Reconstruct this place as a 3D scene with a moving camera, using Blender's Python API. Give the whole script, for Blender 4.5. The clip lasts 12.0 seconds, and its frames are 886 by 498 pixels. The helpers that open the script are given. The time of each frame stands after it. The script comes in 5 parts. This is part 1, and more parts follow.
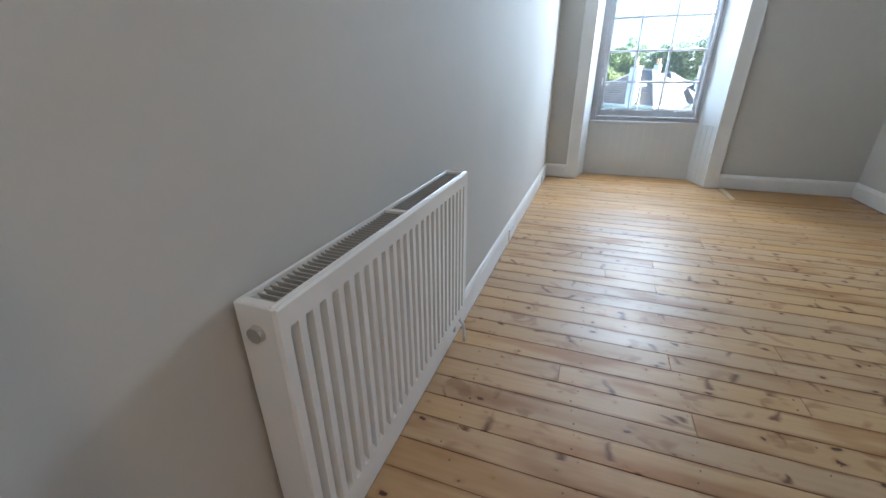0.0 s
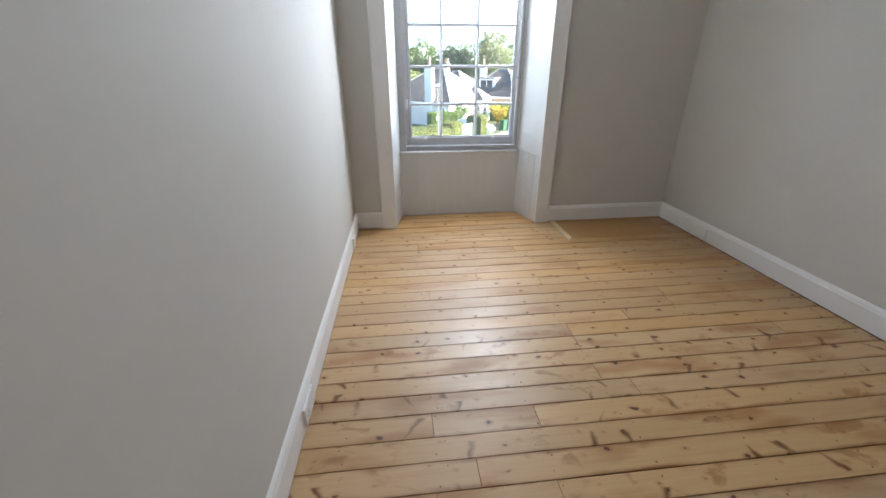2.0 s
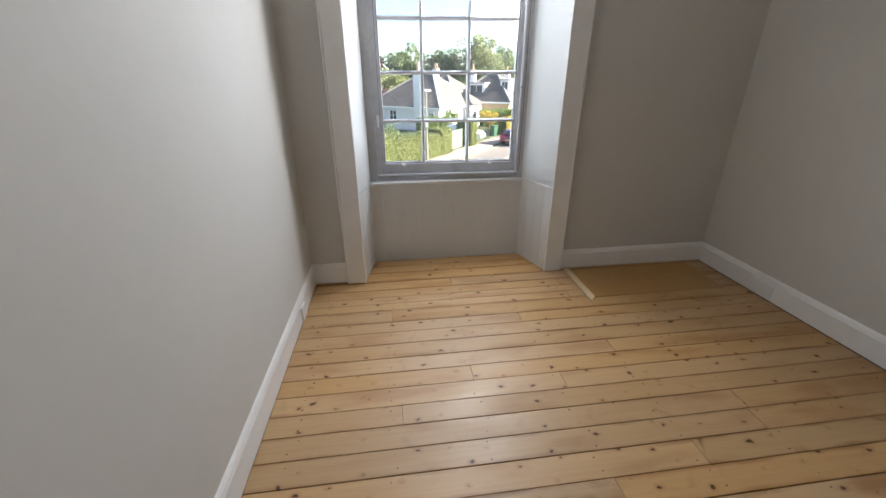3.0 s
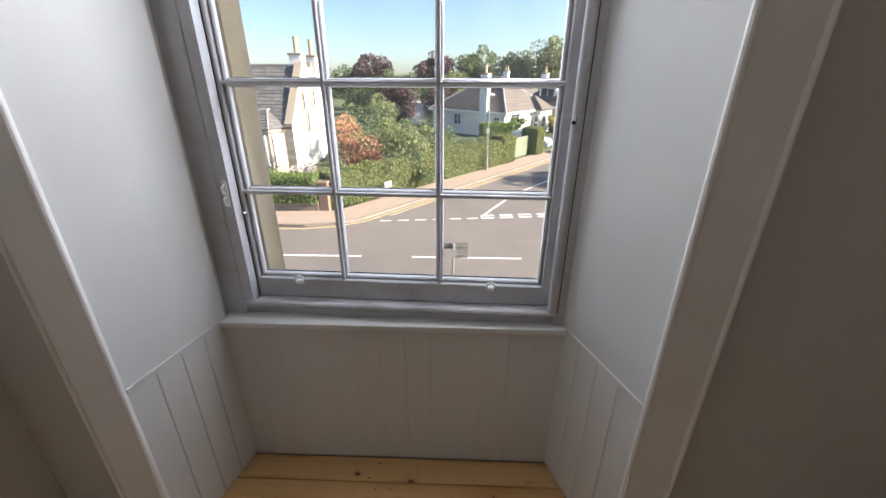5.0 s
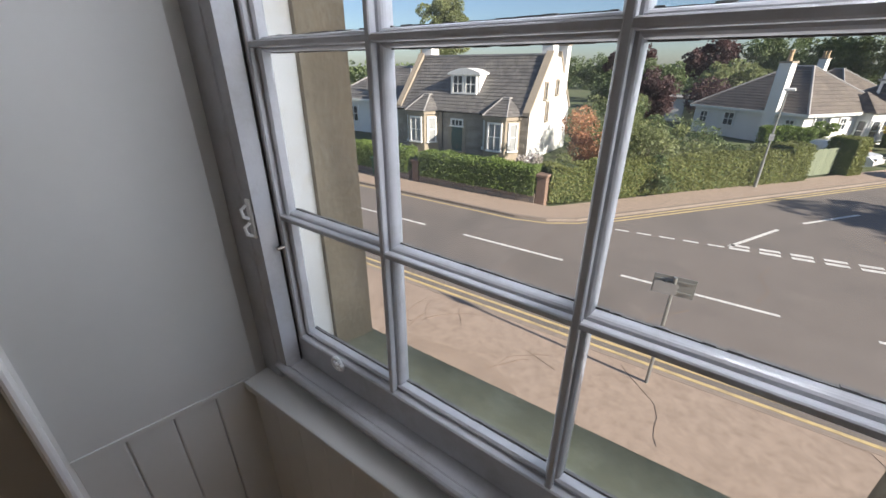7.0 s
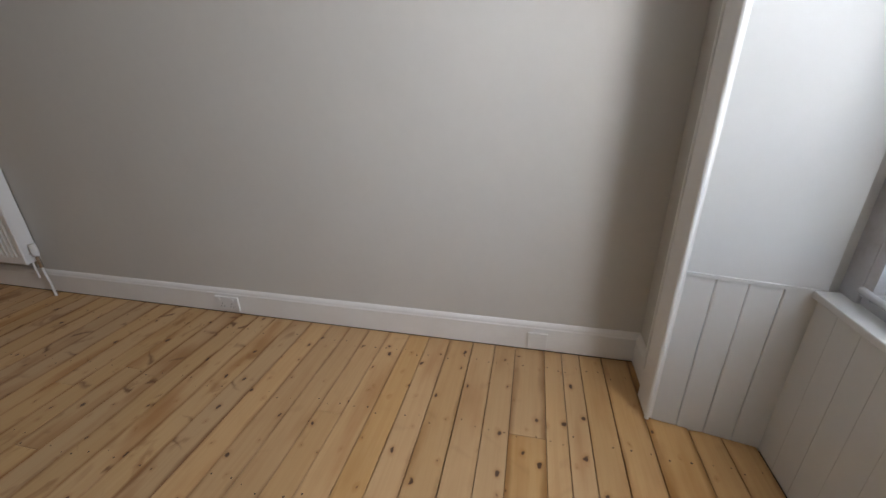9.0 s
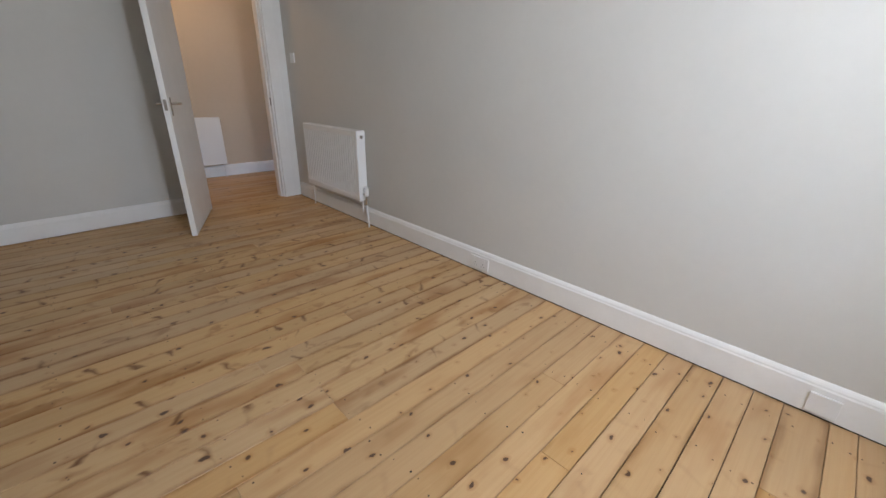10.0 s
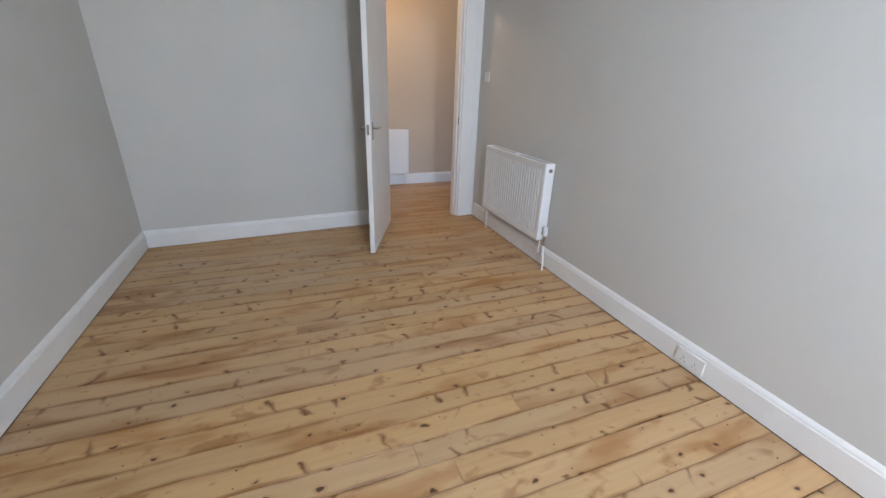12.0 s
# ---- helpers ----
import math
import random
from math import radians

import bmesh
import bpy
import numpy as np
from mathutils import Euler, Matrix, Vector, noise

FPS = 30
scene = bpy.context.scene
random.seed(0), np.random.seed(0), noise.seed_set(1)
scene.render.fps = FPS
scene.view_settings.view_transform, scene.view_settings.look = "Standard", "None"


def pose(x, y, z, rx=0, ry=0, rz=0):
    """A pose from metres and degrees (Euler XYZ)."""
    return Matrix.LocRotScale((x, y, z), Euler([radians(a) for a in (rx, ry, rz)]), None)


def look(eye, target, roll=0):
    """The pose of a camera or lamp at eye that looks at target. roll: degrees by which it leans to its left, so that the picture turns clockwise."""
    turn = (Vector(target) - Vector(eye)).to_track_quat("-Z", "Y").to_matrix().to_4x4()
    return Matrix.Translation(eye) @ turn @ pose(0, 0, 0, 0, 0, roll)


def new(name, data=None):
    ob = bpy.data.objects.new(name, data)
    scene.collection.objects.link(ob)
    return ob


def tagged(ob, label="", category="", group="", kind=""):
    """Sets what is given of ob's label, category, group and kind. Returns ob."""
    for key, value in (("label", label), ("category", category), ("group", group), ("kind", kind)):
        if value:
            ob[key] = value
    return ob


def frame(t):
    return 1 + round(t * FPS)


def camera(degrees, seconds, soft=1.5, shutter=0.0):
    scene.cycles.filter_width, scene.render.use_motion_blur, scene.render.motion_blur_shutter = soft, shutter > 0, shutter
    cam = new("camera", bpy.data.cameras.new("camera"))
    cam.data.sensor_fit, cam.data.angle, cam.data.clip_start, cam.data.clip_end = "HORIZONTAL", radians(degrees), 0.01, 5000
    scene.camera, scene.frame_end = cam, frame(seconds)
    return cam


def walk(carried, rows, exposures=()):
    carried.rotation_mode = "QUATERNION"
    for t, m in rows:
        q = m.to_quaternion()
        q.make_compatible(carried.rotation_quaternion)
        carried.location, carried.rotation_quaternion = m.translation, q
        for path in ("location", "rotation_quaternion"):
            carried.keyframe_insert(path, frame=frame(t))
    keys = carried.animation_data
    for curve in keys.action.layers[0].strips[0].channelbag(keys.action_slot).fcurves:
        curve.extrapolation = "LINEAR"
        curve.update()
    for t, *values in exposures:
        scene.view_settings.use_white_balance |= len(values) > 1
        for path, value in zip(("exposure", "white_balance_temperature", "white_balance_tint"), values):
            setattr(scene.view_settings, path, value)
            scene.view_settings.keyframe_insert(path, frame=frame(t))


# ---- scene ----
cam = camera(96.8, 12.0)
PATH = [
    (0, (0.438, -4.995, 1.163), (-0.185, -3.276, 0.353), -0.4),
    (0.5, (0.425, -4.674, 1.203), (0.173, -2.864, 0.389), -0.4),
    (1, (0.408, -4.306, 1.298), (0.42, -2.486, 0.47), 0.1),
    (1.5, (0.39, -3.95, 1.329), (0.502, -2.13, 0.508), -0.1),
    (2, (0.413, -3.516, 1.361), (0.609, -1.706, 0.535), -0.2),
    (2.5, (0.493, -3.04, 1.397), (0.722, -1.235, 0.566), -0.2),
    (3, (0.574, -2.582, 1.378), (0.815, -0.769, 0.57), -0.2),
    (3.5, (0.736, -2.102, 1.402), (0.981, -0.287, 0.598), -0.1),
    (3.7, (0.814, -1.92, 1.387), (1.058, -0.1, 0.595), 0.0),
    (5.3, (1.268, -0.55, 1.412), (1.056, 1.270, 0.611), -0.1),
    (5.5, (1.292, -0.413, 1.407), (0.970, 1.391, 0.605), -0.3),
    (6, (1.308, -0.139, 1.393), (0.762, 1.608, 0.587), -0.1),
    (6.5, (1.277, -0.006, 1.382), (0.490, 1.648, 0.579), -0.1),
    (6.7, (1.252, 0.006, 1.371), (0.378, 1.611, 0.559), -0.0),
    (8.5, (1.482, -0.408, 1.335), (-0.308, -0.255, 0.456), -2.0),
    (9, (1.658, -0.524, 1.234), (-0.139, -0.935, 0.457), -1.2),
    (9.5, (1.778, -0.6, 1.187), (0.178, -1.533, 0.432), 0.4),
    (10, (1.892, -0.623, 1.158), (0.591, -1.948, 0.414), 1.3),
    (10.5, (1.961, -0.636, 1.169), (0.914, -2.165, 0.418), 1.7),
    (11, (1.998, -0.668, 1.188), (1.156, -2.318, 0.434), 1.9),
    (11.5, (1.931, -0.815, 1.24), (1.2, -2.515, 0.483), 1.8),
    (12, (1.807, -1.124, 1.349), (1.128, -2.842, 0.583), 1.9),
]
walk(cam, [(t, look(eye, target, roll)) for t, eye, target, roll in PATH],
     [(0, 3.5, 5300, 4), (0.5, 3.45, 5600, 6), (1.5, 3.42, 5850, 8), (2.5, 3.0, 6150, 10), (3.5, 2.62, 6450, 12), (5.5, 1.69, 6500, 15), (6.7, 1.12, 6400, 15), (8.5, 1.88, 6450, 13), (9.5, 2.98, 6400, 13), (10.5, 3.3, 5850, 9), (12, 3.72, 5700, 9)])

# ---- light ----
SUN_ELEV, SUN_ROT = radians(25), radians(95)
world = bpy.data.worlds.new("sky_world")
scene.world = world
world.use_nodes = True
wn = world.node_tree.nodes
sky = wn.new("ShaderNodeTexSky")
sky.sky_type, sky.sun_disc = "NISHITA", False
sky.sun_elevation, sky.sun_rotation = SUN_ELEV, SUN_ROT
sky.dust_density, sky.ozone_density, sky.air_density = 0.9, 3.0, 0.9
world.node_tree.links.new(sky.outputs[0], wn["Background"].inputs[0])
wn["Background"].inputs[1].default_value = 0.064
sun = new("sun", bpy.data.lights.new("sun", "SUN"))
sun.data.energy, sun.data.angle, sun.data.color = 5.0, radians(0.5), (1.0, 0.9, 0.76)
sun.matrix_world = look((0, 0, 30), (-0.996 * 10, 0.087 * 10, 30 - 10 * math.tan(SUN_ELEV)))
# sky light in the window opening: the bright part towards the sun, and the rest
win_light = new("window_light", bpy.data.lights.new("window_light", "AREA"))
win_light.data.shape, win_light.data.size, win_light.data.size_y = "RECTANGLE", 0.26, 0.95
win_light.data.energy, win_light.data.color = 6.7, (0.96, 0.97, 1.0)
win_light.matrix_world = look((1.42, 0.53, 2.10), (0.15, -2.3, 0.9))
sky_light = new("window_sky_light", bpy.data.lights.new("window_sky_light", "AREA"))
sky_light.data.shape, sky_light.data.size, sky_light.data.size_y = "RECTANGLE", 0.92, 1.9
sky_light.data.energy, sky_light.data.color = 2.6, (0.86, 0.93, 1.0)
sky_light.matrix_world = look((1.02, 0.53, 1.70), (1.02, -1.0, 1.45))
# warm lamp in the hall
hall_light = new("hall_light", bpy.data.lights.new("hall_light", "POINT"))
hall_light.data.energy, hall_light.data.color, hall_light.data.shadow_soft_size = 1.8, (1.0, 0.66, 0.36), 0.06
hall_light.location = (0.9, -5.85, 2.45)


# ---- materials ----
def mat(name, color, rough=0.5, metal=0.0, vary=0.06, scale=6.0, bump=0.0, bscale=80.0, spec=0.5, grain=0.0, dirt=None, dirt_scale=1.5, dirt_amount=0.3, island=0.0, coat=0.0, thin=0.0):
    """A painted, stony or metal surface: colour broken up at two scales, with fine relief."""
    m = bpy.data.materials.new(name)
    m.use_nodes = True
    nt = m.node_tree
    n, l = nt.nodes, nt.links
    b = n["Principled BSDF"]
    b.inputs["Roughness"].default_value, b.inputs["Metallic"].default_value = rough, metal
    b.inputs["Specular IOR Level"].default_value = spec
    b.inputs["Coat Weight"].default_value = coat
    b.inputs["Coat Roughness"].default_value = 0.11
    tc = n.new("ShaderNodeTexCoord")
    big = n.new("ShaderNodeTexNoise")
    big.inputs["Scale"].default_value, big.inputs["Detail"].default_value = scale, 5
    l.new(tc.outputs["Object"], big.inputs["Vector"])
    fine = n.new("ShaderNodeTexNoise")
    fine.inputs["Scale"].default_value, fine.inputs["Detail"].default_value = scale * 14, 4
    l.new(tc.outputs["Object"], fine.inputs["Vector"])
    add = n.new("ShaderNodeMath")
    add.operation = "MULTIPLY_ADD"
    add.inputs[1].default_value = 0.35 + grain
    l.new(fine.outputs["Fac"], add.inputs[0]), l.new(big.outputs["Fac"], add.inputs[2])
    hsv = n.new("ShaderNodeHueSaturation")
    hsv.inputs["Color"].default_value = (*color, 1)
    rng = n.new("ShaderNodeMapRange")
    rng.inputs["From Min"].default_value, rng.inputs["From Max"].default_value = 0.4, 1.0 + grain
    rng.inputs["To Min"].default_value, rng.inputs["To Max"].default_value = 1 - vary, 1 + vary
    l.new(add.outputs[0], rng.inputs["Value"])
    last = rng.outputs[0]
    if island:
        geo, obi = n.new("ShaderNodeNewGeometry"), n.new("ShaderNodeObjectInfo")
        s = n.new("ShaderNodeMath")
        l.new(geo.outputs["Random Per Island"], s.inputs[0]), l.new(obi.outputs["Random"], s.inputs[1])
        fr = n.new("ShaderNodeMath")
        fr.operation = "FRACT"
        l.new(s.outputs[0], fr.inputs[0])
        ir = n.new("ShaderNodeMapRange")
        ir.inputs["To Min"].default_value, ir.inputs["To Max"].default_value = 1 - island, 1 + island
        l.new(fr.outputs[0], ir.inputs["Value"])
        mu = n.new("ShaderNodeMath")
        mu.operation = "MULTIPLY"
        l.new(last, mu.inputs[0]), l.new(ir.outputs[0], mu.inputs[1])
        last = mu.outputs[0]
    l.new(last, hsv.inputs["Value"])
    col = hsv.outputs[0]
    if dirt:
        dn = n.new("ShaderNodeTexNoise")
        dn.inputs["Scale"].default_value, dn.inputs["Detail"].default_value, dn.inputs["Roughness"].default_value = dirt_scale, 8, 0.65
        l.new(tc.outputs["Object"], dn.inputs["Vector"])
        dr = n.new("ShaderNodeMapRange")
        dr.inputs["From Min"].default_value, dr.inputs["From Max"].default_value = 0.48, 0.68
        dr.inputs["To Max"].default_value = dirt_amount
        l.new(dn.outputs["Fac"], dr.inputs["Value"])
        mx = n.new("ShaderNodeMix")
        mx.data_type = "RGBA"
        mx.inputs["B"].default_value = (*dirt, 1)
        l.new(dr.outputs[0], mx.inputs["Factor"]), l.new(col, mx.inputs["A"])
        col = mx.outputs["Result"]
    l.new(col, b.inputs["Base Color"])
    if bump:
        bn = n.new("ShaderNodeTexNoise")
        bn.inputs["Scale"].default_value, bn.inputs["Detail"].default_value = bscale, 6
        l.new(tc.outputs["Object"], bn.inputs["Vector"])
        bp = n.new("ShaderNodeBump")
        bp.inputs["Strength"].default_value, bp.inputs["Distance"].default_value = bump, 0.004
        l.new(bn.outputs["Fac"], bp.inputs["Height"]), l.new(bp.outputs[0], b.inputs["Normal"])
    if thin:
        tl, mx2 = n.new("ShaderNodeBsdfTranslucent"), n.new("ShaderNodeMixShader")
        mx2.inputs[0].default_value = thin
        l.new(col, tl.inputs["Color"]), l.new(b.outputs[0], mx2.inputs[1]), l.new(tl.outputs[0], mx2.inputs[2])
        l.new(mx2.outputs[0], n["Material Output"].inputs[0])
    return m


def pine(name, base, brown, rough=0.42, marks=0.6, rims=0.8):
    """Sanded, varnished pine: long grain, knots, spike knots where limbs were cut through, each board of its own tone."""
    m = bpy.data.materials.new(name)
    m.use_nodes = True
    nt = m.node_tree
    n, l = nt.nodes, nt.links
    b = n["Principled BSDF"]

    def math_node(op, a, c=None, v=None):
        k = n.new("ShaderNodeMath")
        k.operation = op
        l.new(a, k.inputs[0])
        if c is not None:
            l.new(c, k.inputs[1])
        elif v is not None:
            k.inputs[1].default_value = v
        return k.outputs[0]

    def scaled(vec, s):
        k = n.new("ShaderNodeVectorMath")
        k.operation = "MULTIPLY"
        k.inputs[1].default_value = s
        l.new(vec, k.inputs[0])
        return k.outputs[0]

    def ramp(fac, lo, hi, t0=0.0, t1=1.0):
        k = n.new("ShaderNodeMapRange")
        k.interpolation_type = "SMOOTHSTEP"
        k.inputs["From Min"].default_value, k.inputs["From Max"].default_value = lo, hi
        k.inputs["To Min"].default_value, k.inputs["To Max"].default_value = t0, t1
        l.new(fac, k.inputs["Value"])
        return k.outputs[0]

    def mix(fac, a, c):
        k = n.new("ShaderNodeMix")
        k.data_type = "RGBA"
        l.new(fac, k.inputs["Factor"])
        for sock, v in (("A", a), ("B", c)):
            if isinstance(v, tuple):
                k.inputs[sock].default_value = (*v, 1)
            else:
                l.new(v, k.inputs[sock])
        return k.outputs["Result"]

    b.inputs["Specular IOR Level"].default_value = 0.6
    tc, oi = n.new("ShaderNodeTexCoord"), n.new("ShaderNodeObjectInfo")
    off = n.new("ShaderNodeCombineXYZ")
    l.new(math_node("MULTIPLY", oi.outputs["Random"], v=57.0), off.inputs[0])
    l.new(math_node("MULTIPLY", oi.outputs["Random"], v=23.0), off.inputs[1])
    vec = n.new("ShaderNodeVectorMath")
    l.new(tc.outputs["Object"], vec.inputs[0]), l.new(off.outputs[0], vec.inputs[1])
    vec = vec.outputs[0]
    flat = scaled(vec, (1, 1, 0))
    # knots
    vk = n.new("ShaderNodeTexVoronoi")
    vk.voronoi_dimensions = "2D"
    vk.inputs["Scale"].default_value = 1.0
    vk.inputs["Randomness"].default_value = 1.0
    wob = n.new("ShaderNodeTexNoise")
    wob.inputs["Scale"].default_value = 26
    l.new(flat, wob.inputs["Vector"])
    wv = n.new("ShaderNodeVectorMath")
    wv.operation = "MULTIPLY_ADD"
    wv.inputs[1].default_value = (0.034, 0.03, 0)
    l.new(wob.outputs["Color"], wv.inputs[0]), l.new(flat, wv.inputs[2])
    l.new(scaled(wv.outputs[0], (5.6, 8.4, 0)), vk.inputs["Vector"])
    sep = n.new("ShaderNodeSeparateColor")
    l.new(vk.outputs["Color"], sep.inputs[0])
    size = ramp(sep.outputs[0], 0.15 + 0.3 * marks, 1.0, -0.010, 0.056)
    kn = math_node("SUBTRACT", vk.outputs["Distance"], size)
    knot = ramp(kn, 0.032, -0.004)
    halo = ramp(kn, 0.13, 0.0)
    # spike knots across the board
    va = n.new("ShaderNodeTexVoronoi")
    va.voronoi_dimensions = "2D"
    va.inputs["Scale"].default_value = 1.0
    bow = n.new("ShaderNodeVectorMath")
    bow.operation = "MULTIPLY_ADD"
    bow.inputs[1].default_value = (0.045, 0.03, 0)
    wob2 = n.new("ShaderNodeTexNoise")
    wob2.inputs["Scale"].default_value = 17
    l.new(flat, wob2.inputs["Vector"])
    l.new(wob2.outputs["Color"], bow.inputs[0]), l.new(flat, bow.inputs[2])
    cell = scaled(bow.outputs[0], (3.0, 5.6, 0))
    l.new(cell, va.inputs["Vector"])
    gap = n.new("ShaderNodeVectorMath")
    gap.operation = "SUBTRACT"
    l.new(cell, gap.inputs[0]), l.new(va.outputs["Position"], gap.inputs[1])
    gs, rc = n.new("ShaderNodeSeparateXYZ"), n.new("ShaderNodeSeparateColor")
    l.new(gap.outputs[0], gs.inputs[0]), l.new(va.outputs["Color"], rc.inputs[0])
    way = math_node("MULTIPLY", math_node("GREATER_THAN", rc.outputs[0], v=0.5), v=2.0)
    up = math_node("MULTIPLY", gs.outputs[1], math_node("SUBTRACT", way, v=1.0))
    lean = math_node("MULTIPLY", math_node("SUBTRACT", rc.outputs[1], v=0.45), v=0.9)
    across = math_node("ABSOLUTE", math_node("ADD", gs.outputs[0], math_node("MULTIPLY", up, lean)))
    taper = math_node("ADD", across, math_node("MULTIPLY", math_node("ABSOLUTE", up), v=0.10))
    edge = math_node("MULTIPLY", ramp(taper, 0.085, 0.005), ramp(up, -0.04, 0.0))
    edge = math_node("MULTIPLY", edge, math_node("GREATER_THAN", rc.outputs[2], v=0.25))
    patch = n.new("ShaderNodeTexNoise")
    patch.inputs["Scale"].default_value = 4.0
    l.new(flat, patch.inputs["Vector"])
    arc = math_node("MULTIPLY", edge, ramp(patch.outputs["Fac"], 0.36, 0.5))
    blot = n.new("ShaderNodeTexNoise")
    blot.inputs["Scale"].default_value, blot.inputs["Detail"].default_value, blot.inputs["Distortion"].default_value = 1.0, 3, 0.8
    l.new(scaled(flat, (7, 11, 1)), blot.inputs["Vector"])
    blotch = math_node("MULTIPLY", ramp(blot.outputs["Fac"], 0.54, 0.68), ramp(patch.outputs["Fac"], 0.46, 0.58))
    # grain
    warp = n.new("ShaderNodeVectorMath")
    warp.operation = "MULTIPLY_ADD"
    warp.inputs[1].default_value = (0.0, 0.05, 0)
    hc = n.new("ShaderNodeCombineXYZ")
    l.new(halo, hc.inputs[1])
    l.new(hc.outputs[0], warp.inputs[0]), l.new(flat, warp.inputs[2])
    g1 = n.new("ShaderNodeTexNoise")
    g1.inputs["Scale"].default_value, g1.inputs["Detail"].default_value, g1.inputs["Distortion"].default_value = 1.0, 4, 0.6
    l.new(scaled(warp.outputs[0], (2.2, 70, 1)), g1.inputs["Vector"])
    g2 = n.new("ShaderNodeTexNoise")
    g2.inputs["Scale"].default_value, g2.inputs["Detail"].default_value = 1.0, 3
    l.new(scaled(warp.outputs[0], (9, 320, 1)), g2.inputs["Vector"])
    tone = n.new("ShaderNodeTexNoise")
    tone.inputs["Scale"].default_value, tone.inputs["Detail"].default_value = 1.0, 3
    l.new(scaled(flat, (1.6, 6, 1)), tone.inputs["Vector"])
    col = mix(ramp(g1.outputs["Fac"], 0.35, 0.75, 0.0, 0.3), base, tuple(c * k for c, k in zip(base, (0.78, 0.68, 0.55))))
    col = mix(ramp(g2.outputs["Fac"], 0.45, 0.8, 0.0, 0.14), col, tuple(c * 0.7 for c in base))
    col = mix(ramp(tone.outputs["Fac"], 0.5, 0.72, 0.0, 0.40 + 0.26 * marks), col, brown)
    sepo = n.new("ShaderNodeSeparateXYZ")
    l.new(tc.outputs["Object"], sepo.inputs[0])
    worn = n.new("ShaderNodeTexNoise")
    worn.inputs["Scale"].default_value, worn.inputs["Detail"].default_value = 1.0, 4
    l.new(scaled(flat, (3.5, 14, 1)), worn.inputs["Vector"])
    rim = ramp(math_node("ADD", math_node("ABSOLUTE", sepo.outputs[1]), math_node("MULTIPLY", worn.outputs["Fac"], v=0.06)), 0.072, 0.099)
    col = mix(math_node("MULTIPLY", rim, v=rims), col, tuple(c * 0.7 for c in brown))
    col = mix(math_node("MULTIPLY", halo, v=0.38), col, brown)
    col = mix(math_node("MULTIPLY", blotch, v=marks * 0.5), col, tuple(c * 0.75 for c in brown))
    col = mix(math_node("MULTIPLY", arc, v=marks), col, tuple(c * 0.5 for c in brown))
    col = mix(math_node("MULTIPLY", knot, v=0.95), col, (0.055, 0.021, 0.007))
    hsv = n.new("ShaderNodeHueSaturation")
    l.new(ramp(oi.outputs["Random"], 0.0, 1.0, 0.93, 1.06), hsv.inputs["Value"])
    fr = math_node("FRACT", math_node("MULTIPLY", oi.outputs["Random"], v=13.7))
    l.new(ramp(fr, 0.0, 1.0, 1.04, 1.16), hsv.inputs["Saturation"])
    l.new(col, hsv.inputs["Color"])
    l.new(hsv.outputs[0], b.inputs["Base Color"])
    l.new(ramp(tone.outputs["Fac"], 0.3, 0.7, rough - 0.05, rough + 0.1), b.inputs["Roughness"])
    bp = n.new("ShaderNodeBump")
    bp.inputs["Strength"].default_value, bp.inputs["Distance"].default_value = 0.06, 0.002
    l.new(g1.outputs["Fac"], bp.inputs["Height"]), l.new(bp.outputs[0], b.inputs["Normal"])
    return m


def glass(name):
    m = bpy.data.materials.new(name)
    m.use_nodes = True
    n, l = m.node_tree.nodes, m.node_tree.links
    n.remove(n["Principled BSDF"])
    tr, gl, lw, mx = n.new("ShaderNodeBsdfTransparent"), n.new("ShaderNodeBsdfGlossy"), n.new("ShaderNodeLayerWeight"), n.new("ShaderNodeMixShader")
    gl.inputs["Roughness"].default_value = 0.02
    tr.inputs["Color"].default_value = (0.97, 0.985, 0.98, 1)
    pw, ma = n.new("ShaderNodeMath"), n.new("ShaderNodeMath")
    pw.operation, ma.operation = "POWER", "MULTIPLY_ADD"
    pw.inputs[1].default_value, ma.inputs[1].default_value, ma.inputs[2].default_value = 5.0, 0.7, 0.02
    lw.inputs["Blend"].default_value = 0.5
    l.new(lw.outputs["Facing"], pw.inputs[0]), l.new(pw.outputs[0], ma.inputs[0]), l.new(ma.outputs[0], mx.inputs[0])
    l.new(tr.outputs[0], mx.inputs[1]), l.new(gl.outputs[0], mx.inputs[2])
    # a thin uneven film scattering the daylight: dust, and a veil added for glare
    tc, dust_veil, rg = n.new("ShaderNodeTexCoord"), n.new("ShaderNodeTexNoise"), n.new("ShaderNodeMapRange")
    dust_veil.inputs["Scale"].default_value, dust_veil.inputs["Detail"].default_value = 7.0, 6
    rg.inputs["From Min"].default_value, rg.inputs["From Max"].default_value = 0.35, 0.75
    rg.inputs["To Min"].default_value, rg.inputs["To Max"].default_value = 0.004, 0.015
    film, mf = n.new("ShaderNodeBsdfTranslucent"), n.new("ShaderNodeMixShader")
    film.inputs["Color"].default_value = (0.9, 0.9, 0.88, 1)
    l.new(tc.outputs["Object"], dust_veil.inputs["Vector"]), l.new(dust_veil.outputs["Fac"], rg.inputs["Value"]), l.new(rg.outputs[0], mf.inputs[0])
    l.new(mx.outputs[0], mf.inputs[1]), l.new(film.outputs[0], mf.inputs[2])
    l.new(mf.outputs[0], n["Material Output"].inputs[0])
    return m


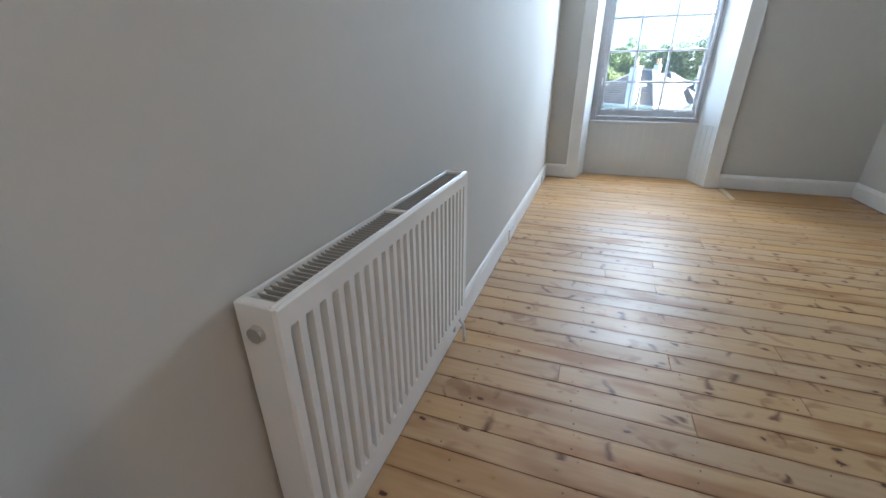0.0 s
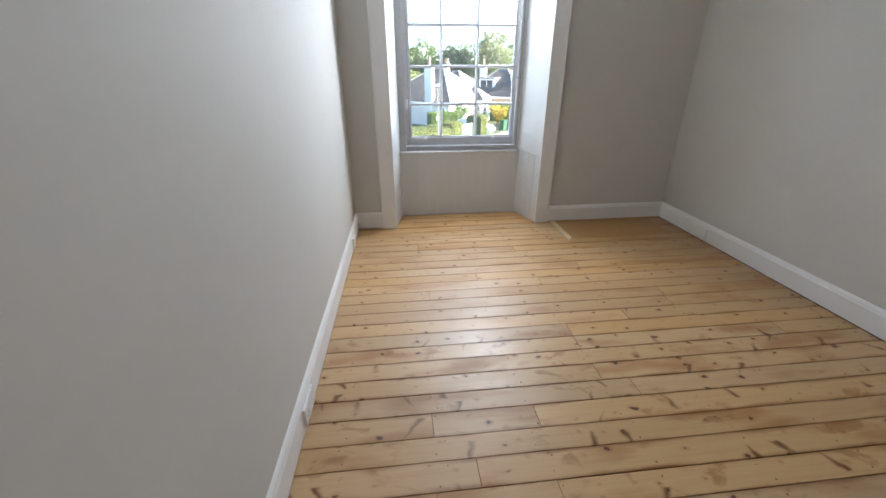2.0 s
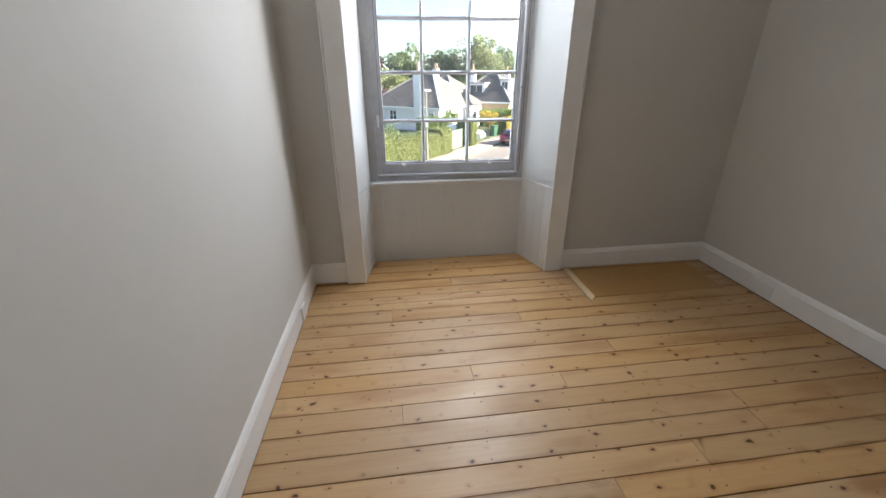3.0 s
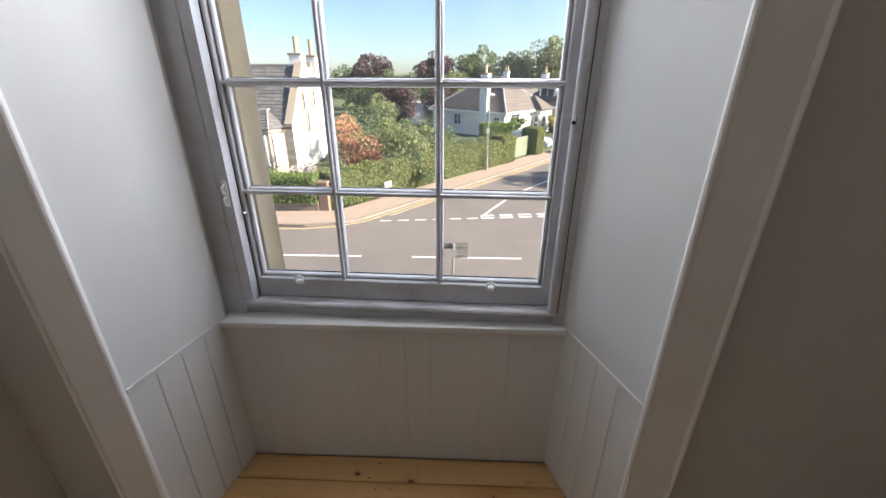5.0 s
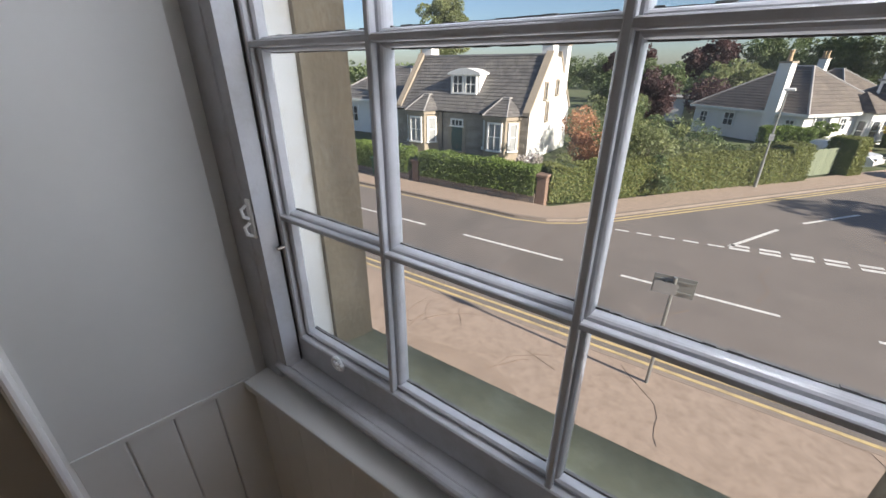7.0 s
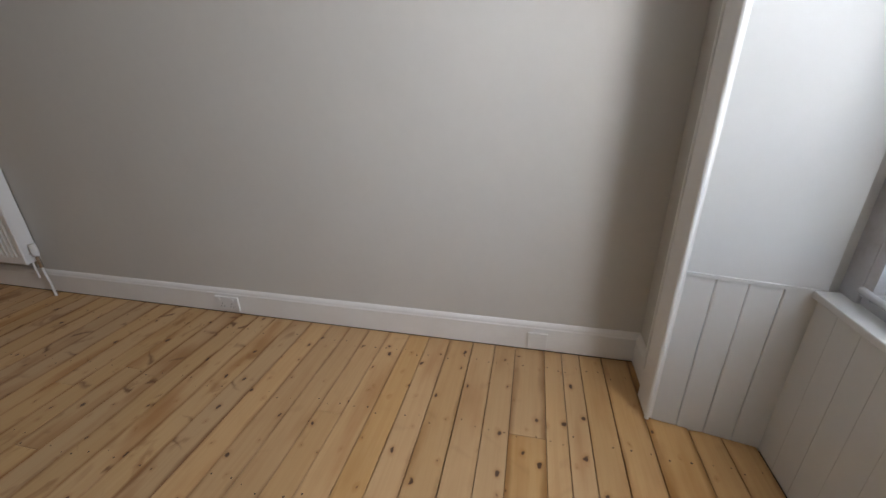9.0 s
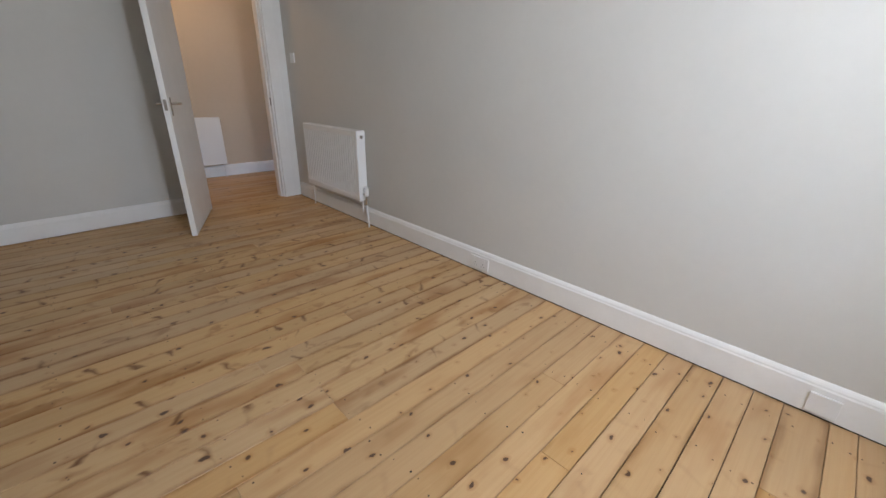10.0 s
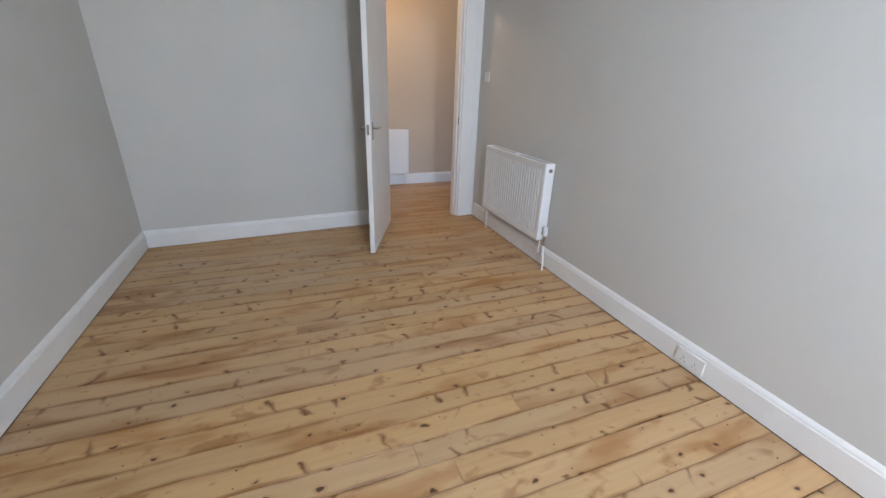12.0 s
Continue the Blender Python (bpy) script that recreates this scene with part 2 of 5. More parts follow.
M = {
    "wall": mat("wall_paint", (0.60, 0.585, 0.55), 0.7, vary=0.035, scale=1.6, bump=0.035, bscale=160, spec=0.3),
    "hall": mat("hall_paint", (0.55, 0.45, 0.34), 0.75, vary=0.04, scale=1.6, bump=0.035, bscale=160, spec=0.3),
    "ceiling": mat("ceiling_paint", (0.8, 0.79, 0.77), 0.85, vary=0.02, scale=2),
    "white": mat("white_gloss_paint", (0.81, 0.805, 0.79), 0.38, vary=0.035, scale=5, bump=0.06, bscale=60, dirt=(0.55, 0.52, 0.47), dirt_scale=3.5, dirt_amount=0.12),
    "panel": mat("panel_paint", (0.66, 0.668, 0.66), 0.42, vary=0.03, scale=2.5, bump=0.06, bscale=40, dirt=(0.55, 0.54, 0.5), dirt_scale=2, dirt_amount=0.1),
    # white paint greyed for the backlight, with the sky's blue put into its colour
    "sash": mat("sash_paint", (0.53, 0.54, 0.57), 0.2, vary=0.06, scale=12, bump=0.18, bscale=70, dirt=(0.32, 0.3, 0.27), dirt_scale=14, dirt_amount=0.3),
    "putty": mat("old_putty", (0.16, 0.15, 0.14), 0.8, vary=0.3, scale=30, bump=0.5, bscale=120),
    "radiator": mat("radiator_enamel", (0.80, 0.80, 0.79), 0.28, vary=0.015, scale=3),
    "dark": mat("near_black", (0.02, 0.018, 0.016), 0.9, vary=0.2),
    "fin": mat("convector_steel", (0.09, 0.09, 0.085), 0.6, metal=0.2, vary=0.1),
    "chrome": mat("chrome", (0.62, 0.60, 0.57), 0.22, metal=1.0, vary=0.05),
    "brass": mat("dull_steel", (0.34, 0.31, 0.28), 0.35, metal=1.0, vary=0.1),
    # slats are white enamel; the grey paints in the shade of the recess
    "slat": mat("shade_grey_slat", (0.40, 0.40, 0.39), 0.45, vary=0.03),
    "plastic": mat("white_plastic", (0.78, 0.78, 0.77), 0.3, vary=0.02),
    "nail": mat("nail_hole", (0.045, 0.03, 0.02), 0.7, vary=0.3, scale=60),
    "pine": pine("pine_boards", (0.53, 0.35, 0.185), (0.30, 0.13, 0.035), 0.43, 0.12, 0.6),
    "pine_worn": pine("worn_pine_boards", (0.53, 0.365, 0.205), (0.27, 0.108, 0.026), 0.43, 1.0, 0.85),
    "ply": mat("plywood_hatch", (0.43, 0.235, 0.07), 0.4, vary=0.14, scale=3, grain=0.3, dirt=(0.26, 0.14, 0.05), dirt_scale=3, dirt_amount=0.4),
    "batten": mat("bare_batten", (0.66, 0.52, 0.34), 0.55, vary=0.1, scale=9, grain=0.4),
    "glass": glass("window_glass"),
    "stone": mat("brown_sandstone", (0.25, 0.20, 0.13), 0.9, vary=0.3, scale=7, grain=0.3, bump=0.8, bscale=60, dirt=(0.46, 0.42, 0.33), dirt_scale=60, dirt_amount=0.28),
    "sillstone": mat("mossy_sill", (0.20, 0.19, 0.11), 0.75, vary=0.3, scale=7, grain=0.2, bump=0.6, bscale=50, dirt=(0.30, 0.30, 0.2), dirt_scale=9, dirt_amount=0.5),
    "lining": mat("weathered_white_paint", (0.74, 0.73, 0.69), 0.5, vary=0.06, scale=8, dirt=(0.45, 0.35, 0.2), dirt_scale=6, dirt_amount=0.4),
}


# ---- mesh helpers ----
def part(name, bm, material, parent=None, label=""):
    me = bpy.data.meshes.new(name)
    bmesh.ops.recalc_face_normals(bm, faces=bm.faces)
    bm.to_mesh(me)
    bm.free()
    me.materials.append(M[material] if isinstance(material, str) else material)
    ob = new(name, me)
    if parent is not None:
        ob.parent = parent
    if label:
        ob["label"] = label
    return ob


def thing(name, label, category, at=None, group="", kind=""):
    ob = new(name)
    ob.empty_display_size = 0.1
    if at is not None:
        ob.matrix_world = at
    return tagged(ob, label, category, group, kind)


def box(bm, x0, x1, y0, y1, z0, z1, bevel=0.0, seg=1):
    r = bmesh.ops.create_cube(bm, size=1.0)
    v = r["verts"]
    for k in v:
        k.co = ((x0 + x1) / 2 + k.co.x * (x1 - x0), (y0 + y1) / 2 + k.co.y * (y1 - y0), (z0 + z1) / 2 + k.co.z * (z1 - z0))
    if bevel:
        bmesh.ops.bevel(bm, geom=list({e for k in v for e in k.link_edges}), offset=bevel, segments=seg, affect="EDGES", profile=0.6)
    return bm


def boxed(*a, **k):
    return box(bmesh.new(), *a, **k)


def prism(pts, z0, z1, bm=None):
    """An upright solid over a plan outline."""
    bm = bm or bmesh.new()
    lo, hi = [bm.verts.new((x, y, z0)) for x, y in pts], [bm.verts.new((x, y, z1)) for x, y in pts]
    bm.faces.new(lo[::-1]), bm.faces.new(hi)
    for i in range(len(pts)):
        j = (i + 1) % len(pts)
        bm.faces.new((lo[i], lo[j], hi[j], hi[i]))
    return bm


def run(p0, p1, profile, bm=None):
    """A moulding: profile points (out, z) swept from p0 to p1 in plan, out being to the left of the way."""
    bm = bm or bmesh.new()
    a, c = Vector((*p0, 0)), Vector((*p1, 0))
    d = (c - a).normalized()
    out = Vector((-d.y, d.x, 0))
    rows = [[bm.verts.new(q + out * o + Vector((0, 0, z))) for o, z in profile] for q in (a, c)]
    k = len(profile)
    for i in range(k):
        j = (i + 1) % k
        bm.faces.new((rows[0][i], rows[0][j], rows[1][j], rows[1][i]))
    bm.faces.new(rows[0]), bm.faces.new(rows[1][::-1])
    return bm


def cyl(bm, p0, p1, r0, r1=None, seg=12):
    a, c = Vector(p0), Vector(p1)
    d = c - a
    m = Matrix.Translation((a + c) / 2) @ d.to_track_quat("Z", "Y").to_matrix().to_4x4()
    bmesh.ops.create_cone(bm, cap_ends=True, segments=seg, radius1=r0, radius2=r0 if r1 is None else r1, depth=d.length, matrix=m)
    return bm


def tube(bm, pts, r, seg=8):
    for a, c in zip(pts, pts[1:]):
        cyl(bm, a, c, r, seg=seg)
    for p in pts[1:-1]:
        bmesh.ops.create_uvsphere(bm, u_segments=seg, v_segments=6, radius=r, matrix=Matrix.Translation(p))
    return bm


# ---- room ----
H = 2.95
W = 3.0


def xl(y):
    return 0.012 * y


def yb(x):
    return -5.055 + 0.063 * (x + 0.06)


def structure(name, bm, material, label, category):
    return tagged(part(name, bm, material), label, category, kind="structure")


LW = 0.018
DOOR0, DOOR1, DOORH = 0.10, 0.94, 2.16
floor_base = structure("floor", boxed(-1.4, 3.5, -7.1, 0.57, -0.25, -0.024), "dark", "old sanded pine floorboards on dark joists", "floor")
structure("wall_left", prism([(xl(0.02) - LW, 0.02), (xl(-5.2) - LW, -5.2), (-0.4, -5.2), (-0.4, 0.02)], -0.2, H), "wall", "plain warm grey painted plaster wall", "wall")
structure("wall_right", prism([(W + LW, 0.02), (W + 0.4, 0.02), (W + 0.4, -5.2), (W + LW, -5.2)], -0.2, H), "wall", "plain warm grey painted plaster wall", "wall")
structure("wall_window_left", prism([(-0.4, 0.0205), (0.335, 0.0205), (0.405, 0.33), (0.415, 0.55), (0.415, 0.575), (-0.4, 0.575)], -0.2, H), "wall", "grey painted wall beside the window recess", "wall")
structure("wall_window_right", prism([(W + 0.4, 0.0205), (1.715, 0.0205), (1.60, 0.33), (1.605, 0.575), (W + 0.4, 0.575)], -0.2, H), "wall", "grey painted wall beside the window recess", "wall")
structure("wall_window_head", boxed(0.30, 1.75, 0.05, 0.575, 2.76, H), "wall", "painted wall over the window recess", "wall")
structure("wall_window_apron", boxed(0.41, 1.61, 0.356, 0.57, -0.2, 0.6), "wall", "wall under the window", "wall")
# back wall with the doorway
structure("wall_back", prism([(DOOR1, yb(DOOR1) - LW), (W + LW, yb(W) - LW), (W + LW, yb(W) - 0.16), (DOOR1, yb(DOOR1) - 0.16)], -0.02, H), "wall", "plain warm grey painted plaster wall beside the door", "wall")
structure("wall_back_pier", prism([(-0.4, yb(0) - LW), (DOOR0, yb(DOOR0) - LW), (DOOR0, yb(DOOR0) - 0.16), (-0.4, yb(0) - 0.16)], -0.02, H), "wall", "narrow painted wall between door and corner", "wall")
structure("wall_back_head", prism([(DOOR0 - 0.001, yb(DOOR0) - LW), (DOOR1 + 0.001, yb(DOOR1) - LW), (DOOR1 + 0.001, yb(DOOR1) - 0.16), (DOOR0 - 0.001, yb(DOOR0) - 0.16)], DOORH + 0.03, H), "wall", "painted wall over the door", "wall")
structure("ceiling", boxed(-1.4, 3.5, -7.1, 0.575, H, H + 0.2), "ceiling", "plain white painted ceiling", "ceiling")
# hall
HY = -6.62
structure("hall_wall_far", boxed(-1.4, 3.5, HY - 0.2, HY - LW, -0.2, H), "hall", "warm beige painted hall wall", "wall")
structure("hall_wall_left", boxed(-1.4, -1.1, HY, -5.17, -0.2, H), "hall", "warm beige painted hall wall", "wall")
structure("hall_wall_right", boxed(2.6, 2.9, HY, -5.17, -0.2, H), "hall", "warm beige painted hall wall", "wall")

SKIRT = [(0, 0.007), (0.018, 0.007), (0.018, 0.126), (0.0145, 0.132), (0.0135, 0.140), (0.009, 0.149), (0.003, 0.156), (0, 0.157)]


def skirting(name, p0, p1):
    return structure(name, run(p0, p1, SKIRT), "white", "white painted moulded skirting board", "skirting board")


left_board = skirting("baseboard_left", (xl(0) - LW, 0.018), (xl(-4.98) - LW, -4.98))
# near-black strip fills the slit, painting in the shade under the board
part("gap", run((xl(0) - LW, 0.016), (xl(-4.97) - LW, -4.97), [(0, 0.0012), (0.0165, 0.0012), (0.0165, 0.0068), (0, 0.0068)]), "dark", left_board, "dark strip painting in the shade under the skirting board")
skirting("baseboard_window_left", (0.22, 0.018), (-0.02, 0.018))
skirting("baseboard_window_right", (W + 0.02, 0.018), (1.79, 0.018))
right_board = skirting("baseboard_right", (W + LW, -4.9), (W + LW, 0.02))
# same strip of painted shade along the right wall
part("gap", run((W + LW, -4.89), (W + LW, 0.016), [(0, 0.0012), (0.0165, 0.0012), (0.0165, 0.0068), (0, 0.0068)]), "dark", right_board, "dark strip painting in the shade under the skirting board")
skirting("baseboard_back", (1.03, yb(1.03) - LW), (W + LW, yb(W) - LW))
skirting("baseboard_hall", (-1.1, HY - LW), (2.6, HY - LW))

# ---- window recess ----
RL, RR = ((0.347, 0.0), (0.420, 0.355)), ((1.701, 0.0), (1.580, 0.355))


def along(seg, y):
    (xa, ya), (xb, yb_) = seg
    return xa + (xb - xa) * (y - ya) / (yb_ - ya)


for side, seg, sgn in (("left", RL, -1), ("right", RR, 1)):
    f = lambda y, o=0.0: (along(seg, y) + sgn * o, y)
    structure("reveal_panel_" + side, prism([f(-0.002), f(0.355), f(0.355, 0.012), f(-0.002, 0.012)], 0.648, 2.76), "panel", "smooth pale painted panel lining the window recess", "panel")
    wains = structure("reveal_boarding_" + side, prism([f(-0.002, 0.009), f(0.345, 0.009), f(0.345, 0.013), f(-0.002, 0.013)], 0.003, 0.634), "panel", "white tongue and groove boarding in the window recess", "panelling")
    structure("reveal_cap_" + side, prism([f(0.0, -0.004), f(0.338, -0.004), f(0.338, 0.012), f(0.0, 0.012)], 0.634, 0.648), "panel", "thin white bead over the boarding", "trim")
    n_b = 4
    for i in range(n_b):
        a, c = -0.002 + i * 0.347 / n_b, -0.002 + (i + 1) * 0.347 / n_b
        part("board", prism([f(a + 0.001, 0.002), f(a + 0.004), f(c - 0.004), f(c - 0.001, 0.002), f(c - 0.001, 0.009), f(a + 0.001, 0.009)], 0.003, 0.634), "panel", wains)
    # architrave with a bead at the inner edge
    x_in = seg[0][0]
    bm = boxed(min(x_in, x_in + sgn * 0.125), max(x_in, x_in + sgn * 0.125), -0.022, 0.0195, 0.004, 2.85, bevel=0.003)
    arch = structure("window_architrave_" + side, bm, "white", "white painted window architrave", "architrave")
    cyl(bm := bmesh.new(), (x_in - sgn * 0.001, -0.016, 0.004), (x_in - sgn * 0.001, -0.016, 2.76), 0.009, seg=10)
    part("bead", bm, "white", arch)
    cyl(bm := bmesh.new(), (x_in + sgn * 0.118, -0.022, 0.15), (x_in + sgn * 0.118, -0.022, 2.85), 0.007, seg=10)
    part("bead", bm, "white", arch)
structure("window_architrave_head", boxed(0.22, 1.83, -0.021, 0.0195, 2.765, 2.90, bevel=0.003), "white", "white painted window architrave head", "architrave")
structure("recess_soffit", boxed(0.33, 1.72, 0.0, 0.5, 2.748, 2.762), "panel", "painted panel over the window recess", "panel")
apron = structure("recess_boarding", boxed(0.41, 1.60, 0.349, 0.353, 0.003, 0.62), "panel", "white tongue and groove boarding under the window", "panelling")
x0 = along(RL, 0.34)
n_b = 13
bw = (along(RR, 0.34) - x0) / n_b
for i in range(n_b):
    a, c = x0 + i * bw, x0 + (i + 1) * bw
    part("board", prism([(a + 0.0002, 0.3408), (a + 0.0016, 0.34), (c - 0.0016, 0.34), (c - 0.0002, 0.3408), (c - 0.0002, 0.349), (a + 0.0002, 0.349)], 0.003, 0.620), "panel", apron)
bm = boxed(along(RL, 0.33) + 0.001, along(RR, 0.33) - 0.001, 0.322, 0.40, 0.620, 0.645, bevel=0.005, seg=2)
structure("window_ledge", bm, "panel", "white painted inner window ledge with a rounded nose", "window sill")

# ---- window ----
FL, FR = 0.420, 1.590
SL, SR = 0.492, 1.562
window = thing("window_1", "white painted timber sash window, three small panes wide, closed", "window", kind="structure")
WL = "white painted box frame"
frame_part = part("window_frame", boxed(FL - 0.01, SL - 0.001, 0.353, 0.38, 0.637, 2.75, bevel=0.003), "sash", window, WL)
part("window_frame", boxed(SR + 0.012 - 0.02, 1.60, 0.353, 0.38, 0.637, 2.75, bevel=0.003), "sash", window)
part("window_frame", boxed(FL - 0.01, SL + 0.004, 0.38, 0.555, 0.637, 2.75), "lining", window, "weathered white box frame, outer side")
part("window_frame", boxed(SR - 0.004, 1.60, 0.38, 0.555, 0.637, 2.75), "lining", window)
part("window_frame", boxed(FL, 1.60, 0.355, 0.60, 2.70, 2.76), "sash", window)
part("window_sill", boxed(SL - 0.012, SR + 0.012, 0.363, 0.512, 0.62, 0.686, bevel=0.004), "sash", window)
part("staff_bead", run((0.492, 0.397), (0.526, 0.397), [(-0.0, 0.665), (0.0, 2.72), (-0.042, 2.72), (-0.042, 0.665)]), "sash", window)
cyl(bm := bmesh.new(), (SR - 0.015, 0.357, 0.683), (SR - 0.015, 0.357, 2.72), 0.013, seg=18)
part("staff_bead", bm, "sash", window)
# solid dark strips along two joints, their shade put in as colour
part("gap", boxed(1.5655, 1.568, 0.3515, 0.36, 0.69, 2.70), "dark", window, "dark strip painting in the shaded joint beside the sash frame")
part("gap", boxed(0.5262, 0.5275, 0.394, 0.3985, 0.69, 2.70), "dark", window, "dark strip painting in the shaded joint beside the sash")
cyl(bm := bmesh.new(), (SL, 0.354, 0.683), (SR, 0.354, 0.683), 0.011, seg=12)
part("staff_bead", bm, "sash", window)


def bar(bm, x, z0, z1, y0, y1, w, upright=True):
    """A glazing bar: a broad foot outside, stepped and rounded to a narrow nose towards the room."""
    half = [(0.28, 0.0), (0.42, 0.0018), (0.46, 0.005), (0.46, 0.0105), (0.30, 0.0115), (0.30, 0.0145), (0.66, 0.0155), (0.86, 0.0185), (0.96, 0.0225), (1.0, 0.027)]
    half = [(o * w, y0 + d) for o, d in half] + [(w, y1)]
    prof = [(-o, y) for o, y in half[::-1]] + half
    if upright:
        rows = [[bm.verts.new((x + o, y, z)) for o, y in prof] for z in (z0, z1)]
    else:
        rows = [[bm.verts.new((k, y, x + o)) for o, y in prof] for k in (z0, z1)]
    for i in range(len(prof)):
        j = (i + 1) % len(prof)
        bm.faces.new((rows[0][i], rows[0][j], rows[1][j], rows[1][i]))
    bm.faces.new(rows[0]), bm.faces.new(rows[1][::-1])


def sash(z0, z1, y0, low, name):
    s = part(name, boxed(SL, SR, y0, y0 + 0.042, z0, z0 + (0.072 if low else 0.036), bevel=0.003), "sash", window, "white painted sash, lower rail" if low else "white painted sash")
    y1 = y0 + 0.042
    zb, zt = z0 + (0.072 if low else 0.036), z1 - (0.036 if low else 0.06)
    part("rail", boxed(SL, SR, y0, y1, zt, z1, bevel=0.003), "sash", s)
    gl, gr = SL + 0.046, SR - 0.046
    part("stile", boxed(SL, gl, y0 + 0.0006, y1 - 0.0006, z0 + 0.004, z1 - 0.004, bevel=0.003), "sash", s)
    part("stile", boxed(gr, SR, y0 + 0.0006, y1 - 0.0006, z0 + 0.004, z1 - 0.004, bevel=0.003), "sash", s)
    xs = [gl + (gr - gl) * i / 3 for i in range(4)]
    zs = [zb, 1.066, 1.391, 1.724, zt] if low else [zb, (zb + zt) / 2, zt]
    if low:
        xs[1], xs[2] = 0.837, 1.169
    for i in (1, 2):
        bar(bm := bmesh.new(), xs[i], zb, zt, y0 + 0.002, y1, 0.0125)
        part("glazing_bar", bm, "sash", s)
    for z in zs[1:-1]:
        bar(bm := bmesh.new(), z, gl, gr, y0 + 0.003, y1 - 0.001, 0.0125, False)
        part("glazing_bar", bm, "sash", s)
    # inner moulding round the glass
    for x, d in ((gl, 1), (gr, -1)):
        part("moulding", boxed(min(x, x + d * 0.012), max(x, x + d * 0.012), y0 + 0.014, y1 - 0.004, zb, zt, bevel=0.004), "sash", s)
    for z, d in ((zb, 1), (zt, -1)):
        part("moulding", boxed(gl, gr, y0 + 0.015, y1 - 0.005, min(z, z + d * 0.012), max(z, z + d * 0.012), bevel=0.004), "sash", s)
    for i in range(3):
        for j in range(len(zs) - 1):
            a, c, e, f_ = xs[i], xs[i + 1], zs[j], zs[j + 1]
            pane = part("pane", boxed(a, c, y1 - 0.010, y1 - 0.0065, e, f_), "glass", s, "old slightly wavy clear glass")
            pane.visible_shadow = False
            # putty with a ragged edge
            pb = bmesh.new()
            rnd = random.Random(int(a * 1000 + e * 77))
            for k in range(2):
                zz = e + 0.013 if k == 0 else f_ - 0.013
                d = 1 if k == 0 else -1
                xx = a + 0.012
                while xx < c - 0.02:
                    ln = rnd.uniform(0.005, 0.022)
                    hgt = rnd.uniform(0.0005, 0.0026 if k == 0 else 0.0016)
                    box(pb, xx, min(xx + ln, c - 0.012), y1 - 0.0064, y1 - 0.001, min(zz - d * 0.006, zz + d * hgt), max(zz - d * 0.006, zz + d * hgt))
                    xx += ln
            part("putty", pb, "putty", s, "cracked dark putty")
    return s


lower_sash = sash(0.688, 2.075, 0.398, True, "lower_sash")
upper_sash = sash(2.04, 2.70, 0.446, False, "upper_sash")
# sash lifts on the lower rail
for x in (0.685, 1.345):
    bm = bmesh.new()
    for k in range(9):
        a, c = radians(20 + k * 36), radians(20 + (k + 1) * 36)
        if k < 8:
            cyl(bm, (x + 0.014 * math.cos(a), 0.388, 0.762 + 0.014 * math.sin(a)), (x + 0.014 * math.cos(c), 0.388, 0.762 + 0.014 * math.sin(c)), 0.0045, seg=8)
    box(bm, x - 0.012, x + 0.012, 0.388, 0.3985, 0.743, 0.758, bevel=0.002)
    part("sash_lift", bm, "plastic", lower_sash, "small white ring-shaped sash lift")
# sash stops on the box frame
bm = boxed(0.503, 0.520, 0.350, 0.3555, 1.03, 1.115, bevel=0.002)
for z in (1.052, 1.09):
    tube(bm, [(0.511, 0.350, z - 0.016), (0.511, 0.339, z - 0.010), (0.511, 0.337, z + 0.006), (0.514, 0.347, z + 0.014)], 0.0035)
part("sash_stop", bm, "plastic", window, "white painted sash stop with two hooks")
cyl(bm := bmesh.new(), (0.534, 0.3985, 1.0), (0.534, 0.383, 1.0), 0.005, seg=10)
part("knob", bm, "chrome", window)
bm = boxed(1.540, 1.553, 0.342, 0.353, 1.268, 1.316, bevel=0.002)
part("sash_stop", bm, "sash", window)
cyl(bm := bmesh.new(), (1.538, 0.349, 1.295), (1.538, 0.340, 1.295), 0.005, seg=10)
part("screw", bm, "dark", window, "dark screw hole")
pivot = Matrix.Translation((0.83, 0.40, 0))
window.matrix_world = Matrix.Translation((-0.008, 0.02, 0.005)) @ pivot @ Matrix.Rotation(radians(-2.0), 4, "Z") @ pivot.inverted()
# stone outside
structure("stone_jamb_left", prism([(-0.4, 0.575), (0.4, 0.575), (0.42, 0.553), (0.505, 0.553), (0.500, 0.69), (-0.4, 0.69)], -4.2, H + 1.2), "stone", "weathered brown sandstone window jamb with pale lichen", "wall")
structure("stone_jamb_right", prism([(3.6, 0.575), (1.62, 0.575), (1.60, 0.553), (1.568, 0.553), (1.575, 0.69), (3.6, 0.69)], -4.2, H + 1.2), "stone", "weathered brown sandstone window jamb with pale lichen", "wall")
structure("stone_lintel", boxed(0.355, 1.70, 0.556, 0.69, 2.72, H + 1.2), "stone", "grey sandstone lintel", "wall")
structure("stone_apron", boxed(0.355, 1.70, 0.571, 0.68, -4.2, 0.52), "stone", "sandstone wall under the window", "wall")
bm = prism([(0.4, 0.512), (1.7, 0.512), (1.7, 0.70), (0.4, 0.70)], 0.52, 0.655)
for v in bm.verts:
    if v.co.z > 0.6 and v.co.y > 0.58:
        v.co.z = 0.612
structure("stone_sill", bm, "sillstone", "damp green-stained stone window sill", "window sill")

